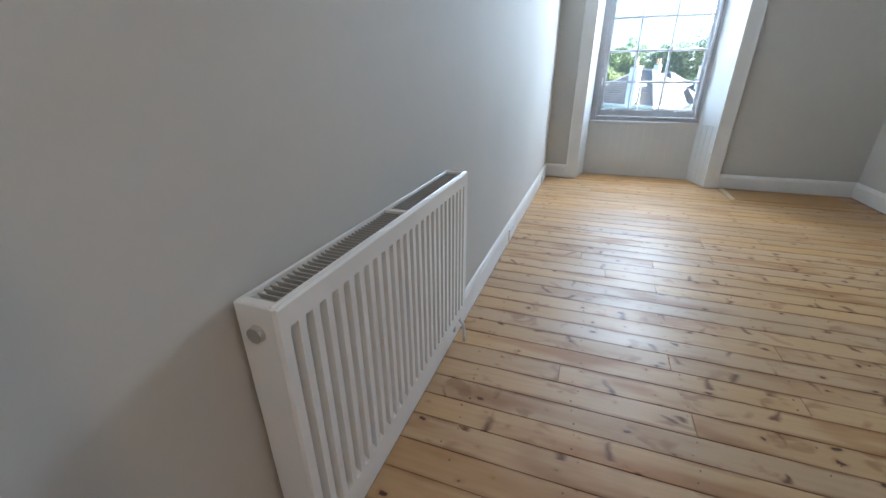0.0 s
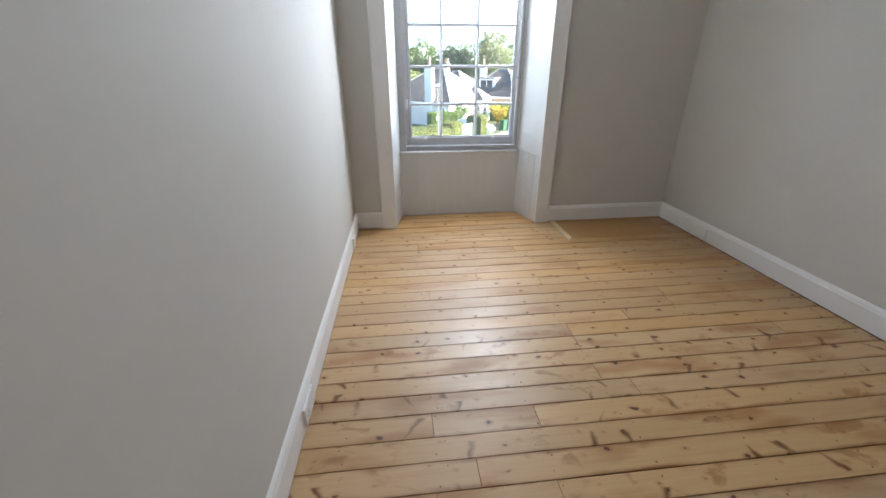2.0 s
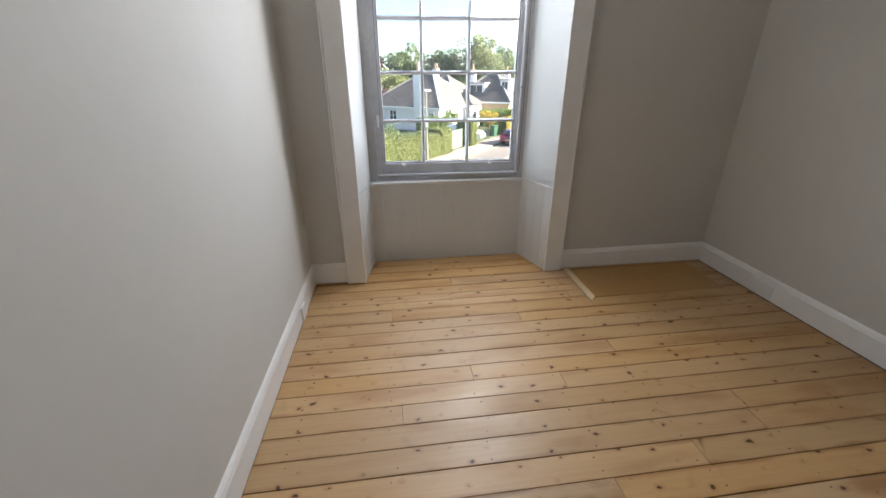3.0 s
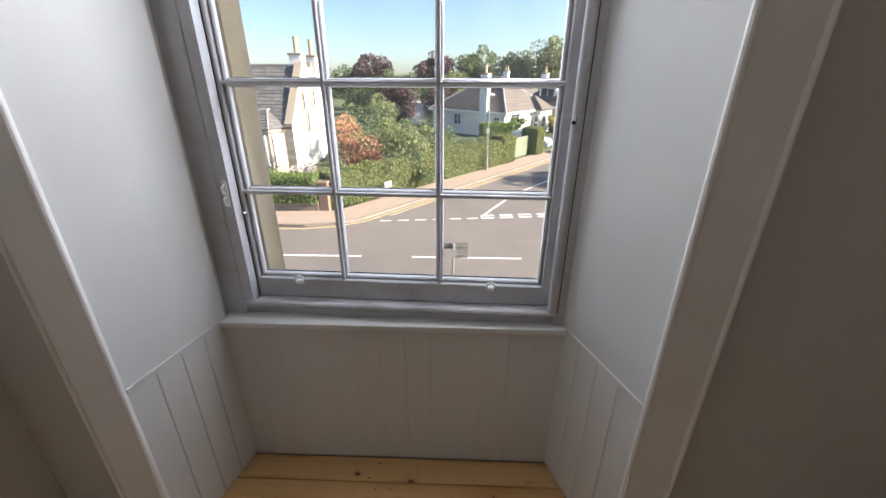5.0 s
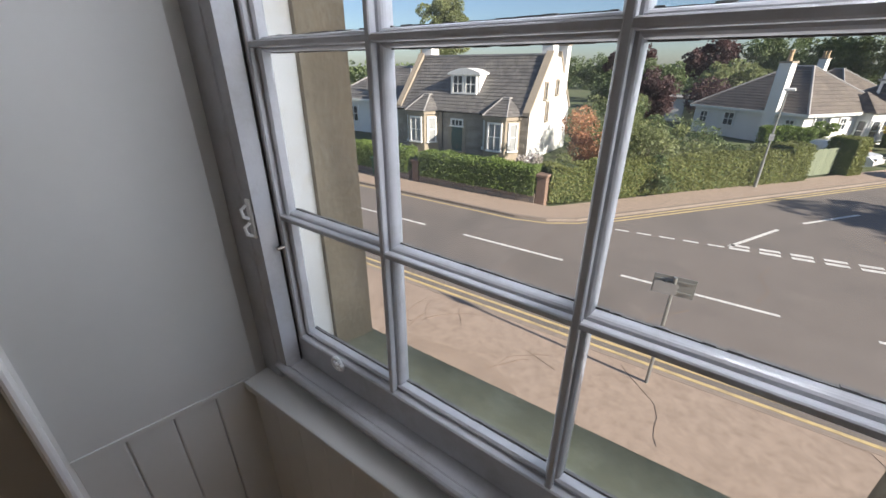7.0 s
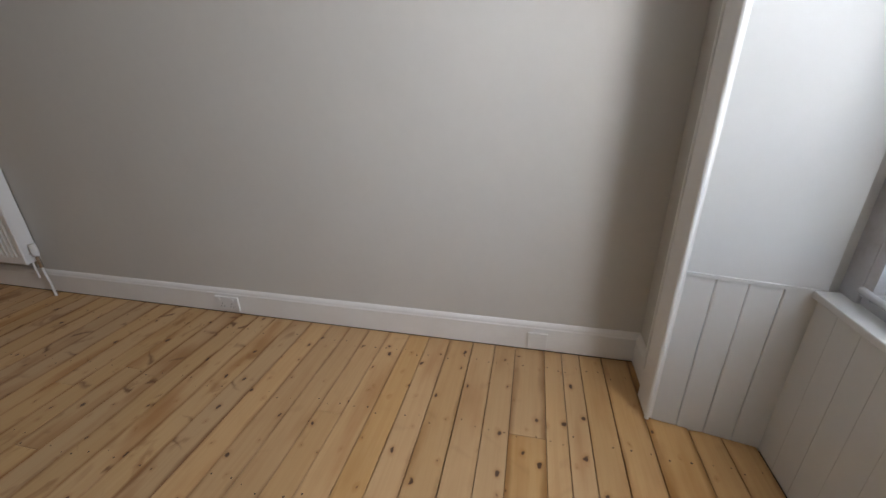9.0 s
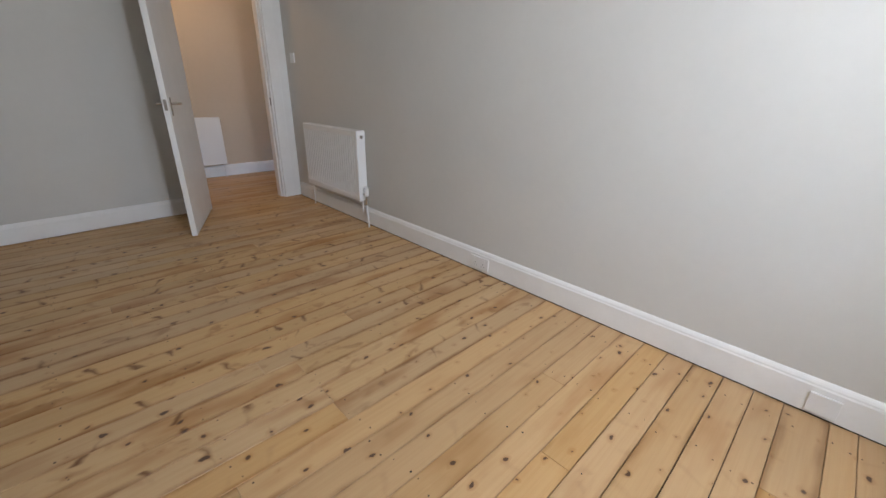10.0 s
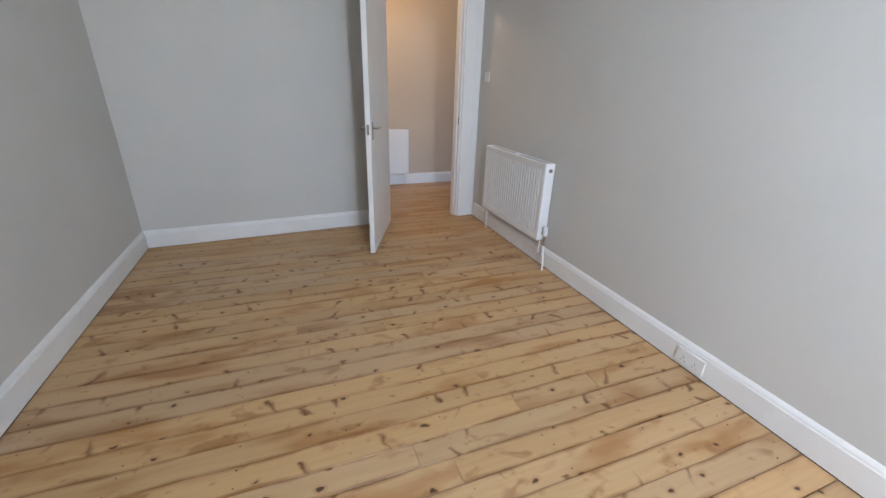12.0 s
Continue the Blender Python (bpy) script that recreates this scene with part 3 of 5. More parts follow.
# ---- door ----
YJ = yb(0.5)
JY0, JY1 = YJ - 0.165, YJ - 0.012
door_frame = thing("door_frame", "white painted door frame with broad architrave", "door frame", kind="structure")
for x0, x1 in ((DOOR0 - 0.002, DOOR0 + 0.028), (DOOR1 - 0.028, DOOR1 + 0.002)):
    part("jamb", boxed(x0, x1, JY0, JY1, 0.0, DOORH + 0.03, bevel=0.002), "white", door_frame)
part("head", boxed(DOOR0, DOOR1, JY0, JY1, DOORH, DOORH + 0.03), "white", door_frame)
part("stop", boxed(DOOR0 + 0.028, DOOR0 + 0.041, JY0 + 0.02, JY1 - 0.045, 0.0, DOORH), "white", door_frame)
part("stop", boxed(DOOR1 - 0.041, DOOR1 - 0.028, JY0 + 0.02, JY1 - 0.045, 0.0, DOORH), "white", door_frame)
part("architrave", boxed(DOOR0 - 0.09, DOOR0 + 0.012, JY1 - 0.004, JY1 + 0.022, 0.0, DOORH + 0.10, bevel=0.005, seg=2), "white", door_frame)
part("filler_board", boxed(xl(-5) - LW, DOOR0 - 0.09, JY1 - 0.010, JY1 + 0.006, 0.0, DOORH + 0.10, bevel=0.002), "white", door_frame)
part("architrave", boxed(DOOR1 - 0.012, DOOR1 + 0.09, JY1 - 0.004, JY1 + 0.022, 0.0, DOORH + 0.10, bevel=0.005, seg=2), "white", door_frame)
part("architrave", boxed(DOOR0 + 0.012, DOOR1 - 0.012, JY1 - 0.004, JY1 + 0.0215, DOORH + 0.012, DOORH + 0.10, bevel=0.004), "white", door_frame)
part("strike_plate", boxed(DOOR0 + 0.0282, DOOR0 + 0.030, JY1 - 0.035, JY1 - 0.012, 0.98, 1.06), "brass", door_frame, "dull metal strike plate")
hinge = (DOOR1 - 0.03, YJ - 0.02)
tip = (1.245, -4.23)
ang = math.degrees(math.atan2(tip[1] - hinge[1], tip[0] - hinge[0]))
DW = math.hypot(tip[0] - hinge[0], tip[1] - hinge[1])
door = thing("door_1", "plain white painted door standing open into the room", "door", pose(*hinge, 0, 0, 0, ang), kind="structure")
part("leaf", boxed(0, DW, 0.0, 0.04, 0.008, DOORH - 0.004, bevel=0.002), "white", door)
part("latch_plate", boxed(DW - 0.0005, DW + 0.0012, 0.010, 0.030, 0.985, 1.06), "brass", door, "dull metal latch plate")
for y, s in ((0.04, 1), (0.0, -1)):
    h = part("handle", boxed(DW - 0.075, DW - 0.045, min(y, y + s * 0.006), max(y, y + s * 0.006), 0.945, 1.075, bevel=0.002), "chrome", door, "chrome lever handle on a long plate")
    bm = tube(bmesh.new(), [(DW - 0.06, y, 1.03), (DW - 0.06, y + s * 0.045, 1.03), (DW - 0.09, y + s * 0.05, 1.03), (DW - 0.165, y + s * 0.048, 1.027)], 0.009, 10)
    part("lever", bm, "chrome", h)
for z in (0.22, 1.02, 1.80):
    cyl(bm := bmesh.new(), (0.0, -0.006, z - 0.045), (0.0, -0.006, z + 0.045), 0.006, seg=10)
    part("hinge", bm, "brass", door, "dull metal hinge")


# ---- radiators ----
def radiator(L, h, thick, at, label, flutes, slats, valve_end=1):
    """Local: x out of the wall, y along it, z up from its underside."""
    r = thing("radiator", label, "radiator", at)
    # fluted front
    bm = bmesh.new()
    pitch = (L - 0.05) / flutes
    dp = 0.021 if slats else 0.0006
    prof = [(0.0, thick - 0.006), (0.004, thick)]
    for i in range(flutes):
        a = 0.025 + i * pitch
        prof += [(a, thick), (a + pitch * 0.07, thick - dp), (a + pitch * 0.48, thick - dp), (a + pitch * 0.55, thick)]
    prof += [(L - 0.004, thick), (L, thick - 0.006)]
    rows = []
    for z, k in ((0.0, -1), (0.004, 0), (0.045, 0), (0.058, 1), (h - 0.058, 1), (h - 0.045, 0), (h - 0.004, 0), (h, -1)):
        rows.append([bm.verts.new(((x if k == 1 else (thick if k == 0 else thick - 0.006)) if 0.004 < y < L - 0.004 else x, y, z)) for y, x in prof])
    for a, c in zip(rows, rows[1:]):
        for i in range(len(prof) - 1):
            bm.faces.new((a[i], a[i + 1], c[i + 1], c[i]))
    e = bmesh.ops.extrude_face_region(bm, geom=list(bm.faces))
    for v in e["geom"]:
        if isinstance(v, bmesh.types.BMVert):
            v.co.x -= 0.012
    part("front_panel", bm, "radiator", r, "fluted white enamelled front")
    part("back_panel", boxed(0.0, 0.012, 0.01, L - 0.01, 0.01, h - 0.01, bevel=0.003), "radiator", r)
    for y in (0.0, L - 0.004):
        part("side_panel", boxed(0.001, thick - 0.008, y, y + 0.004, 0.004, h + 0.002, bevel=0.0015), "radiator", r, "white side cover")
    part("grille_rim", boxed(0.0, 0.007, 0.004, L - 0.004, h - 0.012, h + 0.002, bevel=0.002), "radiator", r)
    part("grille_rim", boxed(thick - 0.016, thick - 0.008, 0.004, L - 0.004, h - 0.012, h + 0.003, bevel=0.002), "radiator", r)
    for y in (0.004, L / 2 - 0.008, L - 0.026):
        part("grille_rim", boxed(0.007, thick - 0.016, y, y + 0.018, h - 0.01, h + 0.001, bevel=0.001), "radiator", r)
    part("convector_fins", boxed(0.016, thick - 0.022, 0.02, L - 0.02, 0.03, h - 0.04), "fin", r, "dull steel convector fins")
    first = None
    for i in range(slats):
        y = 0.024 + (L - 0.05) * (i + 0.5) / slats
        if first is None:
            first = part("slat", boxed(0.007, thick - 0.016, -0.0013, 0.0013, h - 0.020, h - 0.006), "slat", r, "thin white grille slat, its shade put into a grey colour")
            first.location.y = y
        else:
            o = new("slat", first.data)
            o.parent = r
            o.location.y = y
    ve = L if valve_end > 0 else 0.0
    s = 1 if valve_end > 0 else -1
    for y, k in ((0.0, -1), (L, 1)):
        cyl(bm := bmesh.new(), (thick * 0.48, y, h - 0.05), (thick * 0.48, y + k * 0.010, h - 0.05), 0.016, 0.014, seg=14)
        part("plug", bm, "chrome", r, "round metal blanking plug")
    bm = cyl(bmesh.new(), (thick * 0.5, ve, 0.06), (thick * 0.5, ve + s * 0.05, 0.06), 0.010)
    cyl(bm, (thick * 0.5, ve + s * 0.045, 0.045), (thick * 0.5, ve + s * 0.045, -0.03), 0.011)
    part("valve_body", bm, "chrome", r, "chrome valve body")
    bm = cyl(bmesh.new(), (thick * 0.5, ve + s * 0.045, 0.055), (thick * 0.5, ve + s * 0.045, 0.085), 0.017, 0.020, 16)
    cyl(bm, (thick * 0.5, ve + s * 0.045, 0.085), (thick * 0.5, ve + s * 0.045, 0.13), 0.020, 0.018, 16)
    part("valve_head", bm, "plastic", r, "white valve cap")
    z0 = -at.translation.z
    bm = tube(bmesh.new(), [(thick * 0.5, ve + s * 0.045, -0.03), (thick * 0.5, ve + s * 0.047, -0.09), (thick * 0.62, ve + s * 0.075, -0.13), (thick * 0.66, ve + s * 0.085, z0)], 0.0075)
    part("pipe", bm, "plastic", r, "white painted pipe")
    bm = tube(bmesh.new(), [(thick * 0.5, ve - s * 0.02, 0.0), (thick * 0.5, ve - s * 0.02, -0.11)], 0.006)
    part("pipe", bm, "plastic", r)
    bm = tube(bmesh.new(), [(thick * 0.5, L - ve + s * 0.03, 0.02), (thick * 0.5, L - ve + s * 0.03, -0.03), (thick * 0.5, L - ve + s * 0.03, z0)], 0.0075)
    part("pipe", bm, "plastic", r)
    for y in (0.12, L - 0.12):
        part("bracket", boxed(-0.034, 0.0, y - 0.015, y + 0.015, 0.06, h - 0.08), "radiator", r)
    return r


RY = -4.600
radiator(1.01, 0.606, 0.084, pose(xl(RY) - 0.010, RY, 0.226, 0, 0, -0.69), "white fluted panel radiator on the grey wall beside the door", 25, 66)
radiator(0.62, 0.60, 0.06, pose(0.85, HY + 0.02, 0.18, 0, 0, 90), "white panel radiator on the hall wall", 30, 0, -1)


# ---- sockets and switch ----
def face_plate(name, label, w, h, m, rockers=0, pins=0):
    """Local: x out of the wall, y along it, z up."""
    p = thing(name, label, "socket" if pins else ("switch" if rockers else "blank plate"), m)
    part("plate", boxed(0.0, 0.011, -w / 2, w / 2, -h / 2, h / 2, bevel=0.002, seg=2), "plastic", p)
    for i in range(pins):
        y = (i - (pins - 1) / 2) * 0.066
        for dy, dz, a, c in ((0, 0.0, 0.004, 0.008), (-0.011, -0.020, 0.007, 0.004), (0.011, -0.020, 0.007, 0.004)):
            part("pin_hole", boxed(0.0105, 0.0113, y + dy - a / 2, y + dy + a / 2, dz - c / 2, dz + c / 2), "dark", p)
        part("rocker", boxed(0.010, 0.014, y + 0.012 * (1 if i else -1) - 0.005, y + 0.012 * (1 if i else -1) + 0.005, 0.018, 0.034, bevel=0.001), "plastic", p)
    for i in range(rockers):
        part("rocker", boxed(0.008, 0.013, -0.012, 0.012, -0.018, 0.018, bevel=0.002), "plastic", p)
    for y in (-w / 2 + 0.010, w / 2 - 0.010):
        if not pins:
            cyl(bm := bmesh.new(), (0.0085, y, 0), (0.0094, y, 0), 0.003, seg=8)
            part("screw", bm, "chrome", p)
    return p


face_plate("wall_socket", "white double socket set in the skirting board", 0.155, 0.086, pose(xl(-2.21), -2.21, 0.070, 0, 0, -0.69), pins=2)
face_plate("blank_plate", "white blank plate set low in the skirting board", 0.092, 0.086, pose(xl(-0.44), -0.44, 0.062, 0, 0, -0.69))
face_plate("blank_plate", "white double blank plate set in the skirting board", 0.15, 0.086, pose(W, -0.58, 0.068, 0, 0, 180))
face_plate("light_switch", "white light switch on the grey wall by the door", 0.086, 0.086, pose(xl(-4.86) - LW, -4.86, 1.44, 0, 0, -0.69), rockers=1)

# ---- hatch in the floor ----
hatch = thing("floor_hatch", "brown plywood hatch let into the floorboards with a pale batten", "floor hatch")
part("panel", boxed(1.895, 2.86, -0.435, -0.03, -0.004, 0.004, bevel=0.001), "ply", hatch, "brown plywood sheet")
bm = prism([(1.85, -0.02), (1.893, -0.02), (1.893, -0.44), (1.845, -0.49)], -0.002, 0.011)
part("batten", bm, "batten", hatch, "pale bare timber batten")

# ---- street materials ----
G = -4.2
M.update({
    "asphalt": mat("asphalt", (0.165, 0.142, 0.126), 0.9, vary=0.14, scale=1.2, bump=0.5, bscale=60, grain=0.2, dirt=(0.105, 0.096, 0.088), dirt_scale=0.35, dirt_amount=0.6),
    "paving": mat("tan_paving", (0.325, 0.25, 0.195), 0.9, vary=0.2, scale=5.0, grain=0.3, bump=0.7, bscale=24, dirt=(0.20, 0.15, 0.11), dirt_scale=6.5, dirt_amount=0.5, island=0.1),
    "kerb": mat("kerb_stone", (0.235, 0.19, 0.155), 0.85, vary=0.15, scale=3, bump=0.4, island=0.12),
    "line_white": mat("road_paint_white", (0.66, 0.65, 0.62), 0.7, vary=0.1, scale=6, dirt=(0.25, 0.24, 0.22), dirt_scale=5, dirt_amount=0.5),
    "line_yellow": mat("road_paint_yellow", (0.56, 0.43, 0.2), 0.7, vary=0.12, scale=6, dirt=(0.25, 0.2, 0.13), dirt_scale=4, dirt_amount=0.6),
    "hedge": mat("hedge_leaf", (0.16, 0.23, 0.05), 0.6, vary=0.15, scale=0.7, island=0.28, thin=0.4),
    "hedge2": mat("hedge_leaf_dry", (0.21, 0.23, 0.075), 0.65, vary=0.2, scale=0.6, island=0.28, thin=0.4),
    "core": mat("hedge_core", (0.065, 0.09, 0.025), 0.9, vary=0.3, scale=3),
    "leaf": mat("tree_leaf", (0.135, 0.18, 0.075), 0.6, vary=0.2, scale=0.3, island=0.28, thin=0.4),
    "leaf_light": mat("tree_leaf_light", (0.21, 0.24, 0.10), 0.6, vary=0.2, scale=0.3, island=0.4, thin=0.4),
    "leaf_purple": mat("copper_leaf", (0.10, 0.055, 0.055), 0.6, vary=0.2, scale=0.3, island=0.4, thin=0.4),
    "leaf_orange": mat("orange_shrub_leaf", (0.50, 0.27, 0.15), 0.6, vary=0.2, scale=0.6, island=0.35, thin=0.4),
    "leaf_yellow": mat("yellow_hedge_leaf", (0.45, 0.35, 0.05), 0.6, vary=0.15, scale=0.6, island=0.3, thin=0.4),
    "twig": mat("pale_twig", (0.40, 0.36, 0.33), 0.8, vary=0.2, island=0.25),
    "bark": mat("bark", (0.10, 0.075, 0.055), 0.9, vary=0.3, scale=3, bump=0.6, bscale=20),
    "slate": mat("grey_slate", (0.135, 0.128, 0.122), 0.6, vary=0.15, scale=0.8, island=0.28, dirt=(0.21, 0.2, 0.17), dirt_scale=0.7, dirt_amount=0.4),
    "tile": mat("brown_roof_tile", (0.125, 0.105, 0.09), 0.75, vary=0.15, scale=0.8, island=0.2, dirt=(0.18, 0.155, 0.12), dirt_scale=0.6, dirt_amount=0.4),
    "lead": mat("ridge_lead", (0.30, 0.29, 0.28), 0.6, vary=0.15, scale=2),
    "harling": mat("white_harling", (0.80, 0.79, 0.77), 0.9, vary=0.05, scale=1.2, bump=0.5, bscale=30, dirt=(0.6, 0.58, 0.53), dirt_scale=0.8, dirt_amount=0.25),
    "facade": mat("brown_sandstone_blocks", (0.32, 0.28, 0.235), 0.9, vary=0.2, scale=1.5, bump=0.5, bscale=14, island=0.18, dirt=(0.13, 0.11, 0.095), dirt_scale=0.7, dirt_amount=0.5),
    "dressed": mat("dressed_sandstone", (0.33, 0.28, 0.215), 0.85, vary=0.12, scale=2, bump=0.3, bscale=20, dirt=(0.24, 0.2, 0.15), dirt_scale=1, dirt_amount=0.4),
    "tan": mat("tan_render", (0.52, 0.38, 0.255), 0.9, vary=0.08, scale=1.2),
    "brick": mat("brown_brick", (0.27, 0.2, 0.165), 0.9, vary=0.15, scale=2),
    "house_window": mat("dark_window_glass", (0.05, 0.06, 0.07), 0.08, vary=0.3, scale=1.5),
    "curtain": mat("pale_net_curtain", (0.30, 0.31, 0.31), 0.7, vary=0.2, scale=4),
    "white_out": mat("outdoor_white_paint", (0.80, 0.80, 0.78), 0.5, vary=0.05),
    "green_door": mat("green_door_paint", (0.04, 0.10, 0.085), 0.4, vary=0.1),
    "pot": mat("clay_chimney_pot", (0.46, 0.33, 0.2), 0.8, vary=0.15, scale=4),
    "post": mat("brown_gate_post", (0.20, 0.13, 0.095), 0.85, vary=0.2, scale=4, bump=0.4),
    "steel": mat("galvanised_steel", (0.30, 0.31, 0.30), 0.45, metal=0.6, vary=0.1, scale=6),
    "fence": mat("grey_fence_board", (0.17, 0.20, 0.13), 0.8, vary=0.15, island=0.15),
    "red_car": mat("dark_red_car_paint", (0.20, 0.008, 0.022), 0.25, vary=0.03, coat=1.0),
    "white_car": mat("white_car_paint", (0.78, 0.78, 0.78), 0.25, vary=0.02, coat=1.0),
    "tyre": mat("tyre_rubber", (0.02, 0.02, 0.02), 0.85, vary=0.1),
    "bin_green": mat("green_bin_plastic", (0.03, 0.10, 0.05), 0.5, vary=0.1),
    "bin_blue": mat("blue_box_plastic", (0.03, 0.10, 0.35), 0.5, vary=0.1),
    "garden": mat("garden_soil_and_grass", (0.085, 0.11, 0.04), 0.95, vary=0.3, scale=0.8, bump=0.6, bscale=8, dirt=(0.11, 0.085, 0.06), dirt_scale=0.4, dirt_amount=0.6),
    "lamp_red": mat("tail_lamp", (0.45, 0.02, 0.02), 0.2, vary=0.05),
})
U = Vector((0.608, 0.794, 0)).normalized()
N = Vector((U.y, -U.x, 0))
K0 = Vector((-2.08, 15.94, G))


def side(u, n, z=0.0):
    """A place by the side street: u along its kerb, n across it towards the far side."""
    p = K0 + U * (u * 0.83) + N * (n * 0.89)
    return (p.x, p.y, G + z)


def sheet(name, pts, z, thick, material, label, category):
    return structure(name, prism(pts, z - thick, z), material, label, category)


# ---- ground, road, pavements ----
sheet("ground", [(-900, 0.745), (900, 0.745), (900, 1600), (-900, 1600)], G - 0.02, 0.4, "garden", "garden ground reaching the horizon", "ground")
p2 = lambda u, n: side(u, n)[:2]
sheet("road_main", [(-220, 7.45), (220, 7.45), (220, 14.1), (-220, 14.1)], G, 0.3, "asphalt", "grey asphalt road", "road")
sheet("road_side", [(-4.95, 14.1), (-3.75, 14.4), (-2.75, 15.05), p2(0, 0), p2(110, 0), p2(110, 6.2), p2(9.6, 6.2), (7.5, 18.9), (7.45, 17.8), (7.8, 16.5), (8.8, 15.0), (10.6, 14.1)], G + 0.001, 0.3, "asphalt", "grey asphalt side street", "road")
near_pave = sheet("pavement_near", [(-220, 0.745), (220, 0.745), (220, 7.31), (-220, 7.31)], G + 0.10, 0.3, "paving", "worn pinkish pavement with patches", "pavement")
sheet("pavement_far", [(-220, 14.24), (-5.0, 14.24), (-3.82, 14.53), (-2.86, 15.15), p2(0.1, -0.16), p2(90, -0.16), p2(90, -1.9), p2(0.9, -1.9), (-4.2, 15.98), (-220, 15.98)], G + 0.10, 0.3, "paving", "pinkish pavement along the garden wall", "pavement")
sheet("pavement_corner", [(10.7, 14.24), (8.93, 15.1), (7.94, 16.55), (7.59, 17.8), (7.64, 18.9), p2(9.6, 6.36), p2(90, 6.36), p2(90, 8.2), (120, 16.2), (120, 14.24)], G + 0.10, 0.3, "asphalt", "grey pavement round the corner", "pavement")


def strip(pts, w, z0, z1, bm=None):
    """A band of that width along a line in plan."""
    bm = bm or bmesh.new()
    for a, c in zip(pts, pts[1:]):
        a, c = Vector((*a, 0)), Vector((*c, 0))
        d = (c - a).normalized()
        o = Vector((-d.y, d.x, 0)) * w / 2
        prism([(a - o).xy, (c - o).xy, (c + o).xy, (a + o).xy], z0, z1, bm)
    return bm


def kerb(name, pts):
    k = structure(name, strip(pts, 0.139, G - 0.2, G + 0.105), "kerb", "worn stone kerb", "kerb")
    return k


far_kerb = [(-4.98, 14.17), (-3.78, 14.46), (-2.8, 15.1), p2(0.05, -0.08)]
kerb("kerb_near", [(-150, 7.38), (150, 7.38)])
kerb("kerb_far", [(-150, 14.17)] + far_kerb + [p2(90, -0.08)])
kerb("kerb_corner", [(100, 14.17), (10.65, 14.17), (8.87, 15.05), (7.87, 16.52), (7.52, 17.8), (7.57, 18.9), p2(9.6, 6.28), p2(80, 6.28)])


def marking(name, label, bits, w, material):
    bm = bmesh.new()
    for b in bits:
        strip(b, w, G + 0.0005, G + 0.006, bm)
    return structure(name, bm, material, label, "road marking")


marking("centre_line", "white dashed centre line", [[(-27.6 + 5.47 * i, 11.25 + 0.025 * i), (-23.88 + 5.47 * i, 11.25 + 0.025 * (i + 0.6))] for i in range(12)], 0.11, "line_white")
for off in (0.0, 0.27):
    marking("yellow_line_near", "yellow no-parking line along the kerb", [[(-60, 7.66 + off), (60, 7.62 + off)]], 0.085, "line_yellow")
    marking("yellow_line_corner", "yellow no-parking line round the corner", [[(40, 13.95 - off), (10.55, 13.95 - off), (8.65 - off, 14.9 - off), (7.62 - off, 16.45), (7.27 - off, 17.8), (7.32 - off, 19.0), p2(9.6, 6.0 - off), p2(26, 6.0 - off)]], 0.085, "line_yellow")
marking("yellow_line_far", "yellow no-parking line along the far kerb", [[(-60, 13.9), (-4.93, 13.9), (-3.65, 14.22), (-2.62, 14.9), p2(0.1, 0.22), p2(26, 0.22)]], 0.09, "line_yellow")
marking("yellow_line_far", "yellow no-parking line round the far corner", [[p2(0.1, 0.5), p2(26, 0.5)]], 0.085, "line_yellow")
gw = lambda s: (-2.02 + s * 9.54, 14.98 + s * 1.23)
marking("give_way_line", "white dashed line across the mouth of the side street", [[gw(i * 0.078), gw(i * 0.078 + 0.05)] for i in range(6)], 0.10, "line_white")
marking("give_way_line", "double white dashed line where the side street ends", [[(gw(0.455 + i * 0.088)[0], gw(0.455 + i * 0.088)[1] + o), (gw(0.455 + i * 0.088 + 0.06)[0], gw(0.455 + i * 0.088 + 0.06)[1] + o)] for i in range(6) for o in (0, 0.33)], 0.17, "line_white")
marking("side_centre_line", "white centre line of the side street", [[(2.32, 15.7), (3.79, 18.57)]] + [[side(8.8 + 6.2 * i, 3.26)[:2], side(12.8 + 6.2 * i, 3.26)[:2]] for i in range(5)], 0.12, "line_white")
# cracks and darker patches in the near pavement
rs = random.Random(11)
M["crack"] = mat("pavement_crack", (0.20, 0.145, 0.105), 0.95, vary=0.3, scale=8)
M["patch"] = mat("pavement_patch", (0.305, 0.235, 0.182), 0.9, vary=0.2, scale=2, bump=0.6, bscale=30, dirt=(0.25, 0.18, 0.13), dirt_scale=4, dirt_amount=0.5)
for i in range(5):
    x0, y0 = rs.uniform(-8, 5), rs.uniform(3.5, 6.6)
    w_, d_ = rs.uniform(0.5, 1.6), rs.uniform(0.3, 0.8)
    ring = [(x0 + w_ * rs.uniform(0.75, 1.1) * math.cos(a * math.pi / 5), min(7.28, y0 + d_ * rs.uniform(0.75, 1.1) * math.sin(a * math.pi / 5))) for a in range(10)]
    part("patch", prism(ring, G + 0.09, G + 0.1035 + 0.0005 * i), "patch", near_pave, "darker worn patch")
cracks = bmesh.new()
for i in range(30):
    q = Vector((rs.uniform(-7, 5), rs.uniform(3.2, 7.2)))
    a = rs.uniform(0, 6.28)
    pts = [tuple(q)]
    for k in range(rs.randint(4, 9)):
        a += rs.uniform(-0.4, 0.4)
        q = q + Vector((math.cos(a), math.sin(a))) * rs.uniform(0.12, 0.3)
        q.y = min(q.y, 7.28)
        pts.append(tuple(q))
    strip(pts, rs.uniform(0.004, 0.010), G + 0.1, G + 0.1065, cracks)
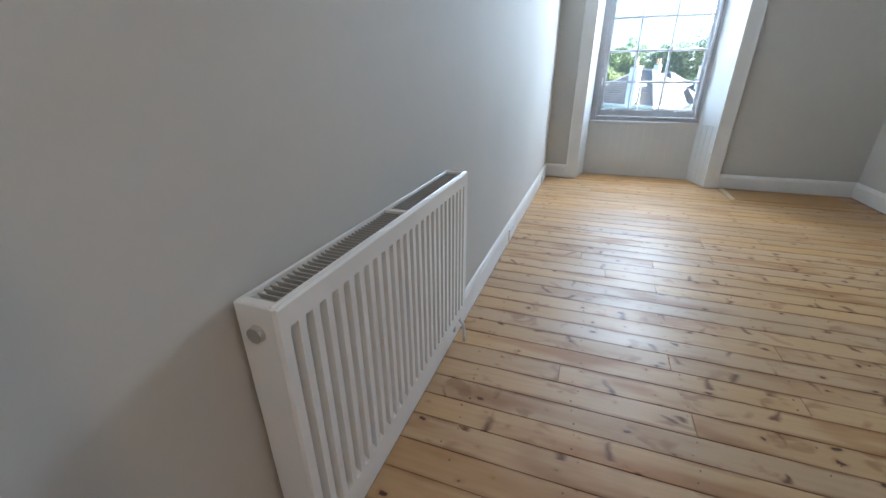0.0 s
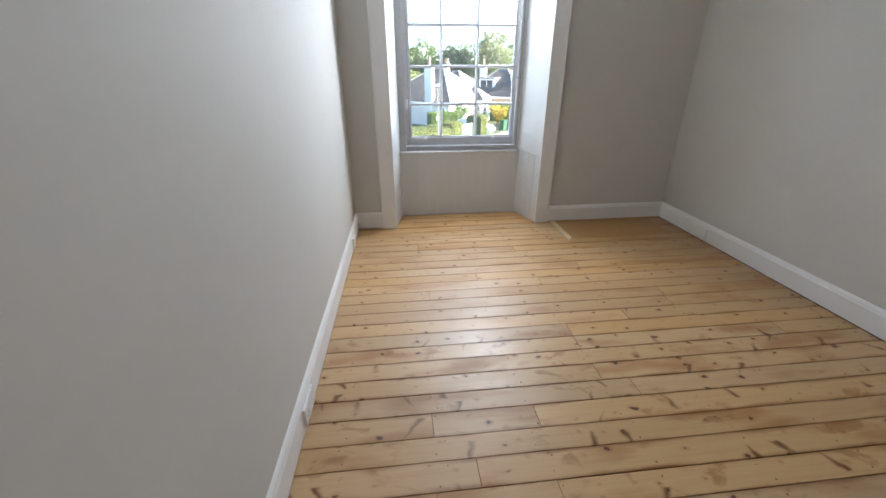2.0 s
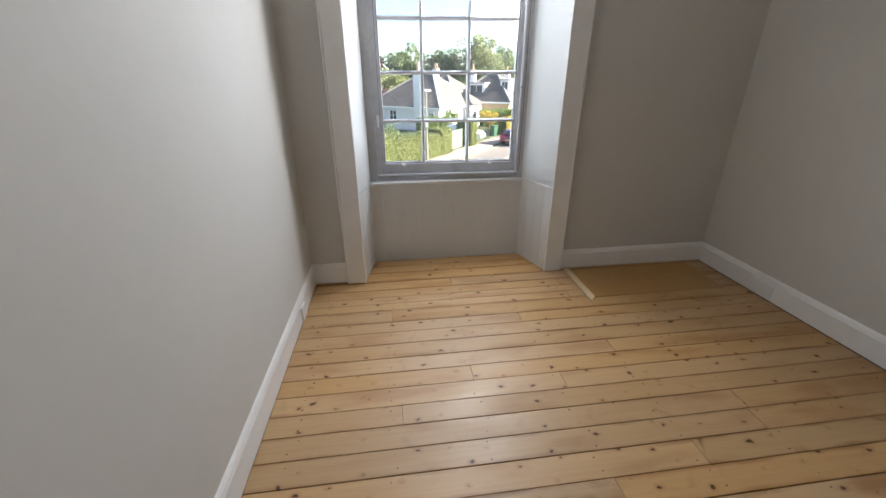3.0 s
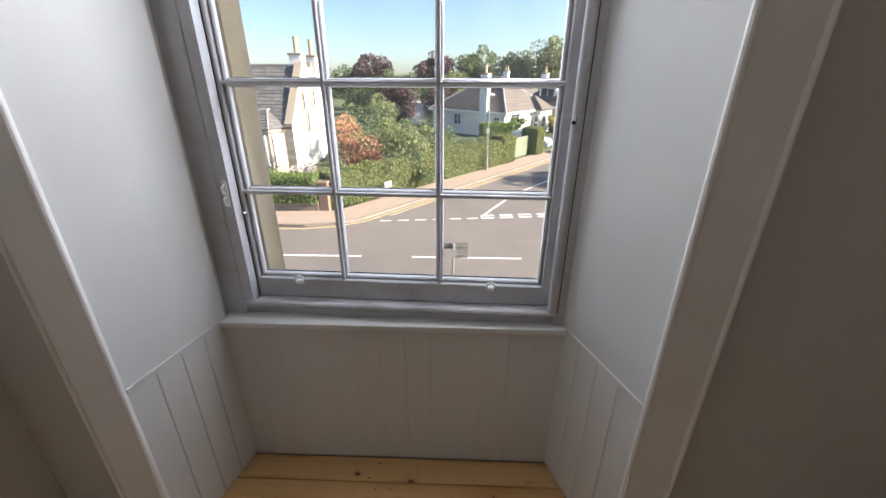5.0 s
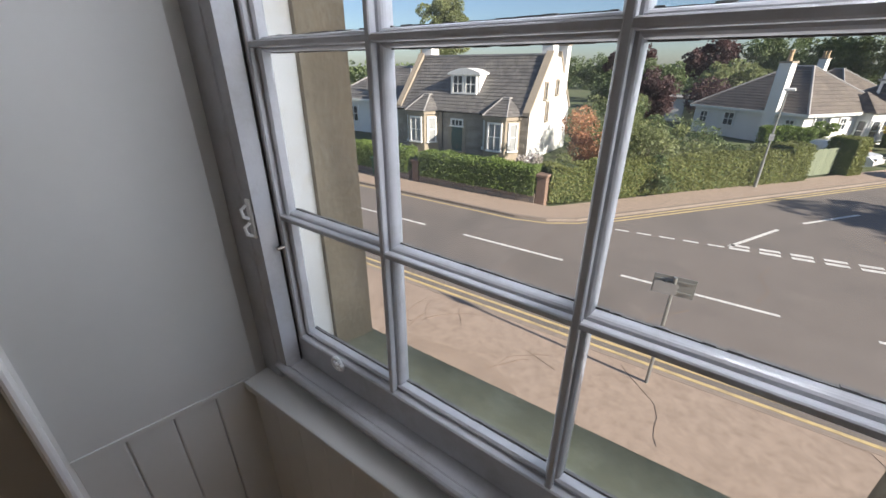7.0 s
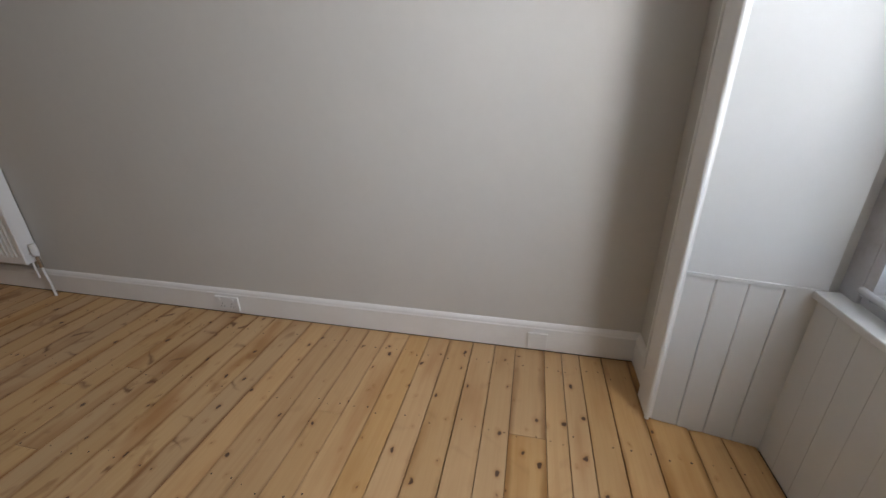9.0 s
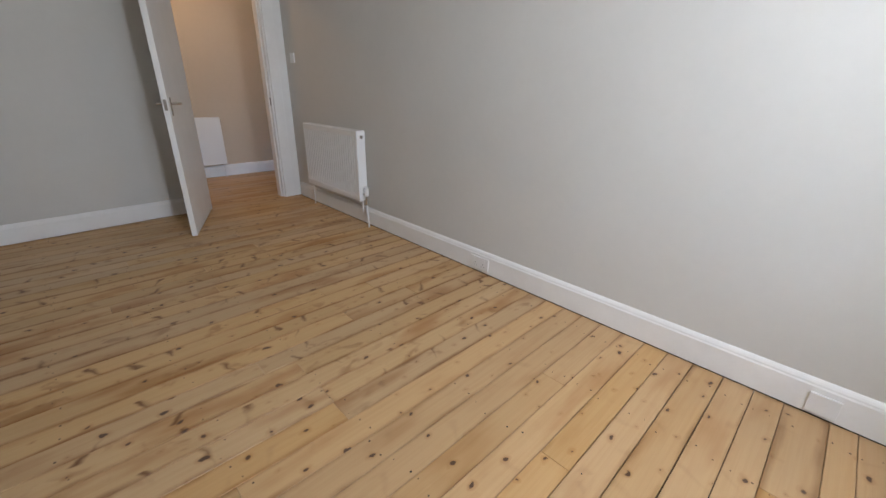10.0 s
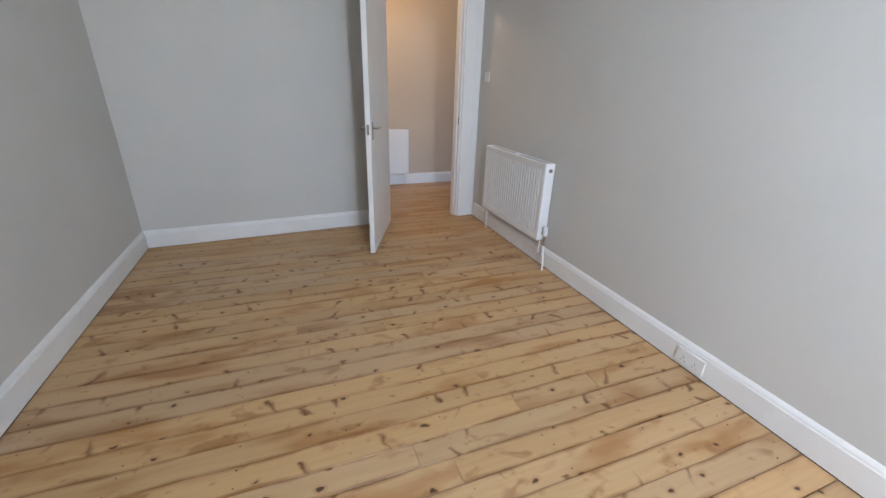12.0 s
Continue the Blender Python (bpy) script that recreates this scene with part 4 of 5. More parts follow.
tagged(part("cracks", cracks, "crack", near_pave, "dark cracks in the pavement"), kind="stuff")
bm = bmesh.new()
for pts in ([(-0.6, 7.9), (0.6, 8.6), (0.9, 9.6), (1.6, 10.4)], [(3.0, 11.8), (3.3, 12.7), (3.1, 13.6), (3.4, 14.5)]):
    strip(pts, 0.025, G + 0.0005, G + 0.004, bm)
tagged(part("road_cracks", bm, "crack", near_pave, "dark cracks in the road"), kind="stuff")


# ---- foliage ----
def leaf_mesh(name, pts, size, material, parent, seed, label="", flat=0.0):
    """Many small single leaves, each a folded diamond, at the given points."""
    g = np.random.default_rng(seed)
    pts = np.asarray(pts, float)
    n = len(pts)
    a = g.normal(size=(n, 3))
    a /= np.linalg.norm(a, axis=1)[:, None]
    b = np.cross(a, g.normal(size=(n, 3)))
    b /= np.linalg.norm(b, axis=1)[:, None]
    c = np.cross(a, b)
    s = size * g.uniform(0.6, 1.35, (n, 1))
    v = np.stack([pts - a * s, pts + b * s * 0.55 + c * s * 0.15, pts + a * s, pts - b * s * 0.55 + c * s * 0.15], 1).reshape(-1, 3)
    f = np.arange(n * 4).reshape(-1, 4)
    me = bpy.data.meshes.new(name)
    me.from_pydata(v.tolist(), [], f.tolist())
    me.materials.append(M[material])
    o = new(name, me)
    o.parent = parent
    if label:
        o["label"] = label
    return tagged(o, kind="stuff")


def hedge(label, a, c, width, z0, h, n, material, seed, leaf=0.055, top_wave=0.08):
    """A clipped hedge from a to c in plan: a dark twiggy core under a skin of leaves."""
    g = np.random.default_rng(seed)
    a, c = Vector((*a, 0)), Vector((*c, 0))
    d = (c - a).normalized()
    o = Vector((-d.y, d.x, 0))
    L = (c - a).length
    t = thing("hedge", label, "hedge", Matrix.Translation((a.x, a.y, z0)))
    bm = bmesh.new()
    k = max(4, int(L / 0.6))
    rows = []
    for i in range(k + 1):
        q = d * (L * i / k)
        w = width / 2 - 0.06 + g.uniform(-0.03, 0.03)
        hh = h - 0.07 + g.uniform(-top_wave, top_wave)
        rows.append([bm.verts.new(q + o * (w * x) + Vector((0, 0, hh * z))) for x, z in ((-1, 0), (-1, 0.9), (-0.8, 1), (0.8, 1), (1, 0.9), (1, 0))])
    for r0, r1 in zip(rows, rows[1:]):
        for i in range(5):
            bm.faces.new((r0[i], r0[i + 1], r1[i + 1], r1[i]))
    bm.faces.new(rows[0]), bm.faces.new(rows[-1][::-1])
    part("core", bm, "core", t, "dark twigs inside the hedge")
    u = g.uniform(0, L, n)
    peri = g.uniform(0, 2 * h + width, n)
    bumpy = 0.05 * np.sin(u * 2.3 + seed) + 0.04 * np.sin(u * 5.1)
    x = np.where(peri < h, -width / 2, np.where(peri > h + width, width / 2, peri - h - width / 2)) + g.normal(0, 0.04, n)
    z = np.where(peri < h, peri, np.where(peri > h + width, 2 * h + width - peri, h)) + g.normal(0, 0.035, n) + bumpy * np.where((peri > h) & (peri < h + width), 1, 0.2)
    near_top = np.clip((z - (h - 0.18)) / 0.18, 0, 1)
    x = x * (1 - 0.18 * near_top ** 2)
    ends = g.uniform(size=n)
    u = np.where(ends < 0.04, g.normal(0, 0.03, n), np.where(ends > 0.96, L + g.normal(0, 0.03, n), u))
    x = np.where((ends < 0.04) | (ends > 0.96), g.uniform(-width / 2, width / 2, n), x)
    z = np.where((ends < 0.04) | (ends > 0.96), g.uniform(0, h, n), z)
    pts = np.outer(u, (d.x, d.y, 0)) + np.outer(x, (o.x, o.y, 0)) + np.outer(np.maximum(z, 0.02), (0, 0, 1))
    leaf_mesh("leaves", pts, leaf, material, t, seed)
    return t


def clumps(g, centre, radii, count, r, n):
    """Leaf places on the skins of many overlapping clumps that fill an uneven crown."""
    pts = []
    for _ in range(count):
        v = g.normal(size=3)
        v /= np.linalg.norm(v)
        q = np.array(centre) + v * np.array(radii) * g.uniform(0.35, 1.0)
        rr = r * g.uniform(0.6, 1.3)
        w = g.normal(size=(n // count, 3))
        w /= np.linalg.norm(w, axis=1)[:, None]
        pts.append(q + w * rr * g.uniform(0.7, 1.05, (len(w), 1)) * np.array([1, 1, 0.8]))
    return np.concatenate(pts)


def tree(label, x, y, h, radii, material, seed, n=3600, leaf=0.3, z0=G, count=60):
    g = np.random.default_rng(seed)
    t = thing("tree", label, "tree", Matrix.Translation((x, y, z0)))
    cz = h - radii[2]
    bm = cyl(bmesh.new(), (0, 0, -0.1), (0.1, 0, cz * 0.75), h * 0.032, h * 0.02, 10)
    for i in range(7):
        a = i * 0.9 + g.uniform(0, 0.5)
        q = (math.cos(a) * radii[0] * 0.6, math.sin(a) * radii[1] * 0.6, cz + g.uniform(-0.2, 0.5) * radii[2])
        cyl(bm, (0.08, 0, cz * g.uniform(0.45, 0.74)), q, h * 0.012, h * 0.004, 7)
    part("trunk", bm, "bark", t, "brown trunk with limbs")
    leaf_mesh("crown", clumps(g, (0, 0, cz), radii, count, min(radii) * 0.34, int(n * 1.5)), leaf * 0.85, material, t, seed, "uneven crown of many leaves")
    return t


def shrub(label, x, y, radii, material, seed, n=1400, leaf=0.07, z0=G):
    g = np.random.default_rng(seed)
    t = thing("shrub", label, "shrub", Matrix.Translation((x, y, z0)))
    bm = bmesh.new()
    for i in range(6):
        a = i * 1.05
        cyl(bm, (0, 0, -0.05), (math.cos(a) * radii[0] * 0.6, math.sin(a) * radii[1] * 0.6, radii[2] * 1.3), 0.03, 0.012, 6)
    part("stems", bm, "bark", t)
    leaf_mesh("leaves", clumps(g, (0, 0, radii[2]), radii, 16, min(radii) * 0.42, n), leaf, material, t, seed)
    return t


# ---- houses ----
def rows_on(bm_v, bm_f, a, b, c, d, course, wide, seed, lift=0.03):
    """Slates in courses on the roof slope a, b (eaves), c, d (top, c over b)."""
    g = random.Random(seed)
    a, b, c, d = map(Vector, (a, b, c, d))
    nrm = (b - a).cross(d - a).normalized()
    if nrm.z < 0:
        nrm = -nrm
    slope = ((d + c) / 2 - (a + b) / 2).length
    k = max(3, int(slope / course))
    for i in range(k):
        t0, t1 = i / k, min(1.0, (i + 1.12) / k)
        l0, r0, l1, r1 = a.lerp(d, t0), b.lerp(c, t0), a.lerp(d, t1), b.lerp(c, t1)
        m = max(1, int((r0 - l0).length / wide))
        sh = 0.5 / m if i % 2 else 0.0
        cuts = sorted({0.0, 1.0, *[min(1, max(0, j / m + sh)) for j in range(m + 1)]})
        for s0, s1 in zip(cuts, cuts[1:]):
            e = 0.006 / max(0.5, (r0 - l0).length)
            up0, up1 = lift + g.uniform(0, 0.012), 0.004
            q = [l0.lerp(r0, s0 + e) + nrm * up0, l0.lerp(r0, s1 - e) + nrm * up0, l1.lerp(r1, s1 - e) + nrm * up1, l1.lerp(r1, s0 + e) + nrm * up1]
            q += [q[0] - nrm * 0.025, q[1] - nrm * 0.025]
            n0 = len(bm_v)
            bm_v += [tuple(p) for p in q]
            bm_f += [(n0, n0 + 1, n0 + 2, n0 + 3), (n0 + 4, n0 + 5, n0 + 1, n0)]


def roof_part(slopes, material, parent, seed, course=0.3, wide=0.32):
    v, f = [], []
    for i, s in enumerate(slopes):
        rows_on(v, f, *s, course, wide, seed + i)
    me = bpy.data.meshes.new("roof")
    me.from_pydata(v, [], f)
    me.materials.append(M[material])
    o = new("roof", me)
    o.parent = parent
    o["label"] = "slated roof in courses" if material == "slate" else "tiled roof in courses"
    bm = bmesh.new()
    for s in slopes:
        bm.faces.new([bm.verts.new(p) for p in s]) if (Vector(s[2]) - Vector(s[3])).length > 0.01 else bm.faces.new([bm.verts.new(p) for p in s[:3]])
    part("roof_deck", bm, "dark", o)
    return o


def house_window(parent, x, y, z, w, h, bars=(2, 2), face=-1, glass_mat="house_window", surround="white_out", yaw=0.0):
    """A sash window standing a little proud of a wall that faces -y, turned by yaw about its middle."""
    win = part("window", boxed(-w / 2, w / 2, -0.03, 0.02, -h / 2, h / 2), glass_mat, parent)
    win.matrix_basis = pose(x, y, z, 0, 0, yaw)
    t = 0.09
    fr = bmesh.new()
    box(fr, -w / 2 - t, -w / 2 + 0.02, -0.08, 0.03, -h / 2 - 0.02, h / 2 + t)
    box(fr, w / 2 - 0.02, w / 2 + t, -0.08, 0.03, -h / 2 - 0.02, h / 2 + t)
    box(fr, -w / 2 + 0.02, w / 2 - 0.02, -0.079, 0.03, h / 2 - 0.02, h / 2 + t)
    for i in range(1, bars[0]):
        xx = -w / 2 + w * i / bars[0]
        box(fr, xx - 0.025, xx + 0.025, -0.07, 0.0, -h / 2, h / 2)
    for i in range(1, bars[1]):
        zz = -h / 2 + h * i / bars[1]
        box(fr, -w / 2 + 0.021, w / 2 - 0.021, -0.065, 0.0, zz - 0.03, zz + 0.03)
    part("frame", fr, surround, win)
    part("sill", boxed(-w / 2 - 0.14, w / 2 + 0.14, -0.16, 0.03, -h / 2 - 0.12, -h / 2 - 0.021), "dressed" if surround != "white_out" else surround, win)
    return win


def chimney(parent, x, y, z0, z1, w, d, pots, material="harling", pot_h=0.75):
    c = part("chimney", boxed(x - w / 2, x + w / 2, y - d / 2, y + d / 2, z0, z1), material, parent)
    part("cope", boxed(x - w / 2 - 0.07, x + w / 2 + 0.07, y - d / 2 - 0.07, y + d / 2 + 0.07, z1, z1 + 0.14, bevel=0.02), "dressed", c)
    for i in range(pots):
        xx = x + (i - (pots - 1) / 2) * 0.45
        bm = cyl(bmesh.new(), (xx, y, z1 + 0.14), (xx, y, z1 + 0.14 + pot_h), 0.17, 0.13, 12)
        cyl(bm, (xx, y, z1 + 0.05 + pot_h), (xx, y, z1 + 0.16 + pot_h), 0.17, 0.17, 12)
        part("pot", bm, "pot", c)


# stone cottage across the road
cx0, cx1, cyf, cyr, cyk, EZ, RZ = -19.6, -8.9, 24.0, 27.6, 31.2, -1.40, 2.1
cottage = thing("cottage", "grey stone cottage with two bay windows, slate roof and white gable", "house")
ct = part("front_wall", boxed(cx0, cx1, cyf, cyf + 0.4, G - 0.1, EZ + 0.15), "facade", cottage, "coursed brown-grey sandstone front")
rc = random.Random(3)
bm_v = bmesh.new()
zz = G + 0.05
for i in range(10):
    hcs = 0.27
    xx = cx0 + (0.3 if i % 2 else 0.0)
    while xx < cx1 - 0.2:
        w_ = rc.uniform(0.4, 0.75)
        x1_ = min(xx + w_, cx1)
        box(bm_v, xx + 0.01, x1_ - 0.01, cyf - 0.02 - rc.uniform(0, 0.012), cyf, zz + 0.01, zz + hcs - 0.01)
        xx = x1_
    zz += hcs
tagged(part("stones", bm_v, "facade", ct), kind="stuff")
part("back_wall", boxed(cx0, cx1, cyk - 0.4, cyk, G - 0.1, EZ), "harling", cottage)
for x, m_ in ((cx1, "harling"), (cx0 + 0.4, "facade")):
    bm = bmesh.new()
    pr = [(cyf + 0.01, G - 0.1), (cyk - 0.01, G - 0.1), (cyk - 0.01, EZ), (cyr + 0.8, RZ - 0.1), (cyr - 0.8, RZ - 0.1), (cyf + 0.01, EZ + 0.02)]
    f0, f1 = [bm.verts.new((x + 0.003, y_, z_)) for y_, z_ in pr], [bm.verts.new((x - 0.4, y_, z_)) for y_, z_ in pr]
    bm.faces.new(f0), bm.faces.new(f1[::-1])
    for i in range(6):
        bm.faces.new((f0[i], f0[(i + 1) % 6], f1[(i + 1) % 6], f1[i]))
    gable = part("gable_wall", bm, m_, cottage, "bright white harled gable" if m_ == "harling" else "")
    sk = bmesh.new()
    for (ya, za), (yc, zc) in (((cyf - 0.15, EZ - 0.02), (cyr - 0.75, RZ)), ((cyk + 0.1, EZ - 0.02), (cyr + 0.75, RZ))):
        vs = [sk.verts.new((x + k_, y_, z_)) for k_ in (0.06, -0.42) for y_, z_ in ((ya, za), (yc, zc), (yc, zc + 0.24), (ya, za + 0.24))]
        for q in ((0, 1, 2, 3), (7, 6, 5, 4), (0, 4, 5, 1), (1, 5, 6, 2), (2, 6, 7, 3), (3, 7, 4, 0)):
            sk.faces.new([vs[i] for i in q])
    part("skew", sk, "dressed", gable, "sandstone coping on the gable")
for yy, zz, hh, ww in ((26.2, 0.0, 0.95, 0.35), (28.2, 0.15, 0.85, 0.35), (26.7, -1.3, 1.1, 0.3)):
    w_ = house_window(cottage, cx1 + 0.03, yy, zz, ww, hh, (1, 2), yaw=90, surround="dressed")
roof_part([((cx0, cyf - 0.2, EZ), (cx1 - 0.35, cyf - 0.2, EZ), (cx1 - 0.35, cyr - 0.6, RZ), (cx0, cyr - 0.6, RZ)), ((cx1 - 0.35, cyk + 0.2, EZ), (cx0, cyk + 0.2, EZ), (cx0, cyr + 0.6, RZ), (cx1 - 0.35, cyr + 0.6, RZ)), ((cx0, cyr - 0.6, RZ), (cx1 - 0.35, cyr - 0.6, RZ), (cx1 - 0.35, cyr + 0.6, RZ + 0.05), (cx0, cyr + 0.6, RZ + 0.05))], "slate", cottage, 20, 0.27, 0.3)
part("ridge", boxed(cx0, cx1 - 0.3, cyr - 0.7, cyr - 0.5, RZ - 0.02, RZ + 0.10), "lead", cottage)
chimney(cottage, cx1 - 0.45, cyr - 0.1, RZ - 0.6, RZ + 0.62, 0.75, 0.9, 1, pot_h=0.95)
chimney(cottage, cx1 - 0.2, cyr + 2.0, RZ - 2.4, RZ + 0.6, 0.6, 0.7, 1, pot_h=0.95)
chimney(cottage, cx0 + 0.5, cyr, RZ - 0.6, RZ + 0.6, 0.9, 1.0, 2)
# bays
for bx in (-17.1, -10.75):
    z0, z1 = G - 0.1, EZ - 0.02
    fw, dp, bk = 0.72, 0.95, 1.3
    plan = [(bx - bk, cyf), (bx - fw, cyf - dp), (bx + fw, cyf - dp), (bx + bk, cyf)]
    bay = part("bay", prism(plan, z0, z1), "dressed", cottage, "three-sided sandstone bay window")
    part("cornice", prism([(bx - bk - 0.12, cyf), (bx - fw - 0.08, cyf - dp - 0.12), (bx + fw + 0.08, cyf - dp - 0.12), (bx + bk + 0.12, cyf)], z1 - 0.22, z1), "dressed", bay)
    tl_, tr_ = (bx - 0.24, cyf + 0.4, EZ + 0.98), (bx + 0.24, cyf + 0.4, EZ + 0.98)
    e_ = [(bx - bk - 0.2, cyf + 0.05, z1), (bx - fw - 0.13, cyf - dp - 0.2, z1), (bx + fw + 0.13, cyf - dp - 0.2, z1), (bx + bk + 0.2, cyf + 0.05, z1)]
    r_ = roof_part([(e_[0], e_[1], tl_, tl_), (e_[1], e_[2], tr_, tl_), (e_[2], e_[3], tr_, tr_)], "slate", cottage, 40 + int(bx), 0.24, 0.28)
    part("cap", boxed(bx - 0.3, bx + 0.3, cyf + 0.3, cyf + 0.9, EZ + 0.93, EZ + 1.03, bevel=0.02), "lead", bay, "flat lead cap on the bay roof")
    for e0_, t_ in ((e_[1], tl_), (e_[2], tr_)):
        part("hip", cyl(bmesh.new(), e0_, t_, 0.06, 0.06, 6), "lead", bay)
    house_window(cottage, bx, cyf - dp - 0.01, -2.68, 0.86, 1.6, (2, 2), glass_mat="curtain")
    a_ = math.degrees(math.atan2(dp, bk - fw))
    mx_, my_ = bx + (fw + bk) / 2, cyf - dp / 2
    nx_, ny_ = math.sin(radians(a_)), -math.cos(radians(a_))
    house_window(cottage, mx_ + nx_ * 0.012, my_ + ny_ * 0.012, -2.68, 0.52, 1.6, (1, 2), yaw=a_, glass_mat="curtain")
    house_window(cottage, bx - (fw + bk) / 2 - nx_ * 0.012, my_ + ny_ * 0.012, -2.68, 0.52, 1.6, (1, 2), yaw=-a_, glass_mat="curtain")
# front door with fanlight
dr = part("door", boxed(-14.65, -13.75, cyf - 0.03, cyf + 0.03, G, -2.35), "green_door", cottage, "dark green panelled door")
for x_ in (-14.42, -13.98):
    for za, zb in ((G + 0.2, G + 0.75), (G + 0.9, -2.5)):
        part("panel", boxed(x_ - 0.17, x_ + 0.17, cyf - 0.045, cyf - 0.028, za, zb, bevel=0.01), "green_door", dr)
house_window(cottage, -14.2, cyf, -2.12, 0.88, 0.34, (3, 1))
part("door_surround", boxed(-14.95, -14.67, cyf - 0.07, cyf + 0.02, G, -1.85), "dressed", cottage)
part("door_surround", boxed(-13.73, -13.45, cyf - 0.07, cyf + 0.02, G, -1.85), "dressed", cottage)
part("door_step", boxed(-14.95, -13.45, cyf - 0.7, cyf - 0.03, G - 0.05, G + 0.15), "dressed", cottage)
part("gutter", cyl(bmesh.new(), (cx0, cyf - 0.25, EZ - 0.02), (cx1, cyf - 0.25, EZ - 0.02), 0.06, seg=8), "dark", cottage, "dark gutter")
part("downpipe", cyl(bmesh.new(), (-15.4, cyf - 0.08, G), (-15.4, cyf - 0.08, EZ), 0.045, seg=8), "dark", cottage)
# dormer
dy = cyf + 0.85
dm = part("dormer", boxed(-15.35, -13.05, dy, dy + 2.2, -0.45, 1.02), "white_out", cottage, "white two-light dormer with a bowed head")
bm = bmesh.new()
prof_ = [(-1.28 + 2.56 * i / 10, 1.02 + 0.3 * math.sin(math.pi * i / 10)) for i in range(11)] + [(1.28, 0.9), (-1.28, 0.9)]
q0, q1 = [bm.verts.new((-14.2 + a, dy - 0.18, z_)) for a, z_ in prof_], [bm.verts.new((-14.2 + a, dy + 2.6, z_)) for a, z_ in prof_]
bm.faces.new(q0), bm.faces.new(q1[::-1])
for i in range(13):
    bm.faces.new((q0[i], q0[(i + 1) % 13], q1[(i + 1) % 13], q1[i]))
part("dormer_head", bm, "white_out", dm)
for x_ in (-14.72, -13.68):
    house_window(cottage, x_, dy - 0.01, 0.32, 0.76, 1.05, (2, 2))


def bungalow(label, x0, x1, y0, y1, ez, apex, wall_m, roof_m, at, seed, wins, chim=None, dormers=(), bays=()):
    """A hipped bungalow; local y0 faces the street."""
    b = thing("bungalow", label, "house", at)
    part("walls", boxed(x0, x1, y0, y1, -0.1, ez), wall_m, b)
    ov = 0.35
    (ax0, ax1), ay, az = apex[0], apex[1], apex[2]
    A, B, C, D = (x0 - ov, y0 - ov, ez), (x1 + ov, y0 - ov, ez), (x1 + ov, y1 + ov, ez), (x0 - ov, y1 + ov, ez)
    P, Q = (ax0, ay, az), (ax1, ay, az)
    roof_part([(A, B, Q, P), (B, C, Q, Q), (C, D, P, Q), (D, A, P, P)], roof_m, b, seed, 0.38, 0.42)
    rg = bmesh.new()
    for s, e in ((A, P), (B, Q), (C, Q), (D, P), (P, Q)):
        cyl(rg, s, e, 0.10, 0.10, 6)
    part("ridge_tiles", rg, "lead", b)
    part("fascia", boxed(x0 - ov, x1 + ov, y0 - ov - 0.04, y0 - ov, ez - 0.16, ez + 0.04), "white_out", b)
    part("fascia", boxed(x1 + ov, x1 + ov + 0.04, y0 - ov, y1 + ov, ez - 0.16, ez + 0.04), "white_out", b)
    for x, z, w, h, yaw in wins:
        if yaw == 0:
            house_window(b, x, y0 - 0.02, z, w, h)
        else:
            house_window(b, x1 + 0.02, x, z, w, h, yaw=90)
    for x, y, w, h in bays:
        by = part("bay", boxed(x1, x1 + 0.9, y - w / 2, y + w / 2, -0.1, ez), wall_m, b, "square bay")
        house_window(b, x1 + 0.92, y - w / 4, ez - 1.35, 0.9, h, (1, 2), yaw=90)
        house_window(b, x1 + 0.92, y + w / 4, ez - 1.35, 0.9, h, (1, 2), yaw=90)
        house_window(b, x1 + 0.45, y - w / 2 - 0.02, ez - 1.35, 0.5, h, (1, 2))
        ap = (x1 - 0.8, y, ez + 1.5)
        roof_part([((x1 - 1.2, y - w / 2 - 0.3, ez), (x1 + 1.2, y - w / 2 - 0.3, ez), ap, ap), ((x1 + 1.2, y - w / 2 - 0.3, ez), (x1 + 1.2, y + w / 2 + 0.3, ez), ap, ap), ((x1 + 1.2, y + w / 2 + 0.3, ez), (x1 - 1.2, y + w / 2 + 0.3, ez), ap, ap)], roof_m, b, seed + 9, 0.38, 0.42)
    if chim:
        chimney(b, *chim)
    for x, y, z, w in dormers:
        d_ = part("dormer", boxed(x - w / 2, x + w / 2, y, y + 2.6, z, z + 1.35), "white_out", b, "white box dormer")
        part("dormer_roof", boxed(x - w / 2 - 0.15, x + w / 2 + 0.15, y - 0.2, y + 2.8, z + 1.35, z + 1.5), "lead", d_)
        house_window(b, x, y - 0.01, z + 0.72, w - 0.5, 0.9, (2, 1))
    return b


E0 = 2.4
UR = math.degrees(math.atan2(U.y, U.x)) - 90
bungalow("white bungalow with brown hipped roof and tall chimney", -9.5, 0.0, 0.0, 9.6, E0, ((-5.3, -3.6), 4.8, 5.7), "harling", "tile", pose(5.94, 40.8, G, 0, 0, UR), 70, [(-8.4, 1.45, 0.7, 0.9, 0), (-5.9, 1.5, 0.9, 1.0, 0), (-0.9, 1.6, 0.6, 0.6, 0), (2.0, 1.5, 1.7, 1.2, 1), (4.4, 1.6, 0.7, 0.8, 1)], chim=(-2.4, -0.1, 0.0, 5.9, 0.9, 0.6, 1), bays=((0, 7.4, 2.6, 1.5),))
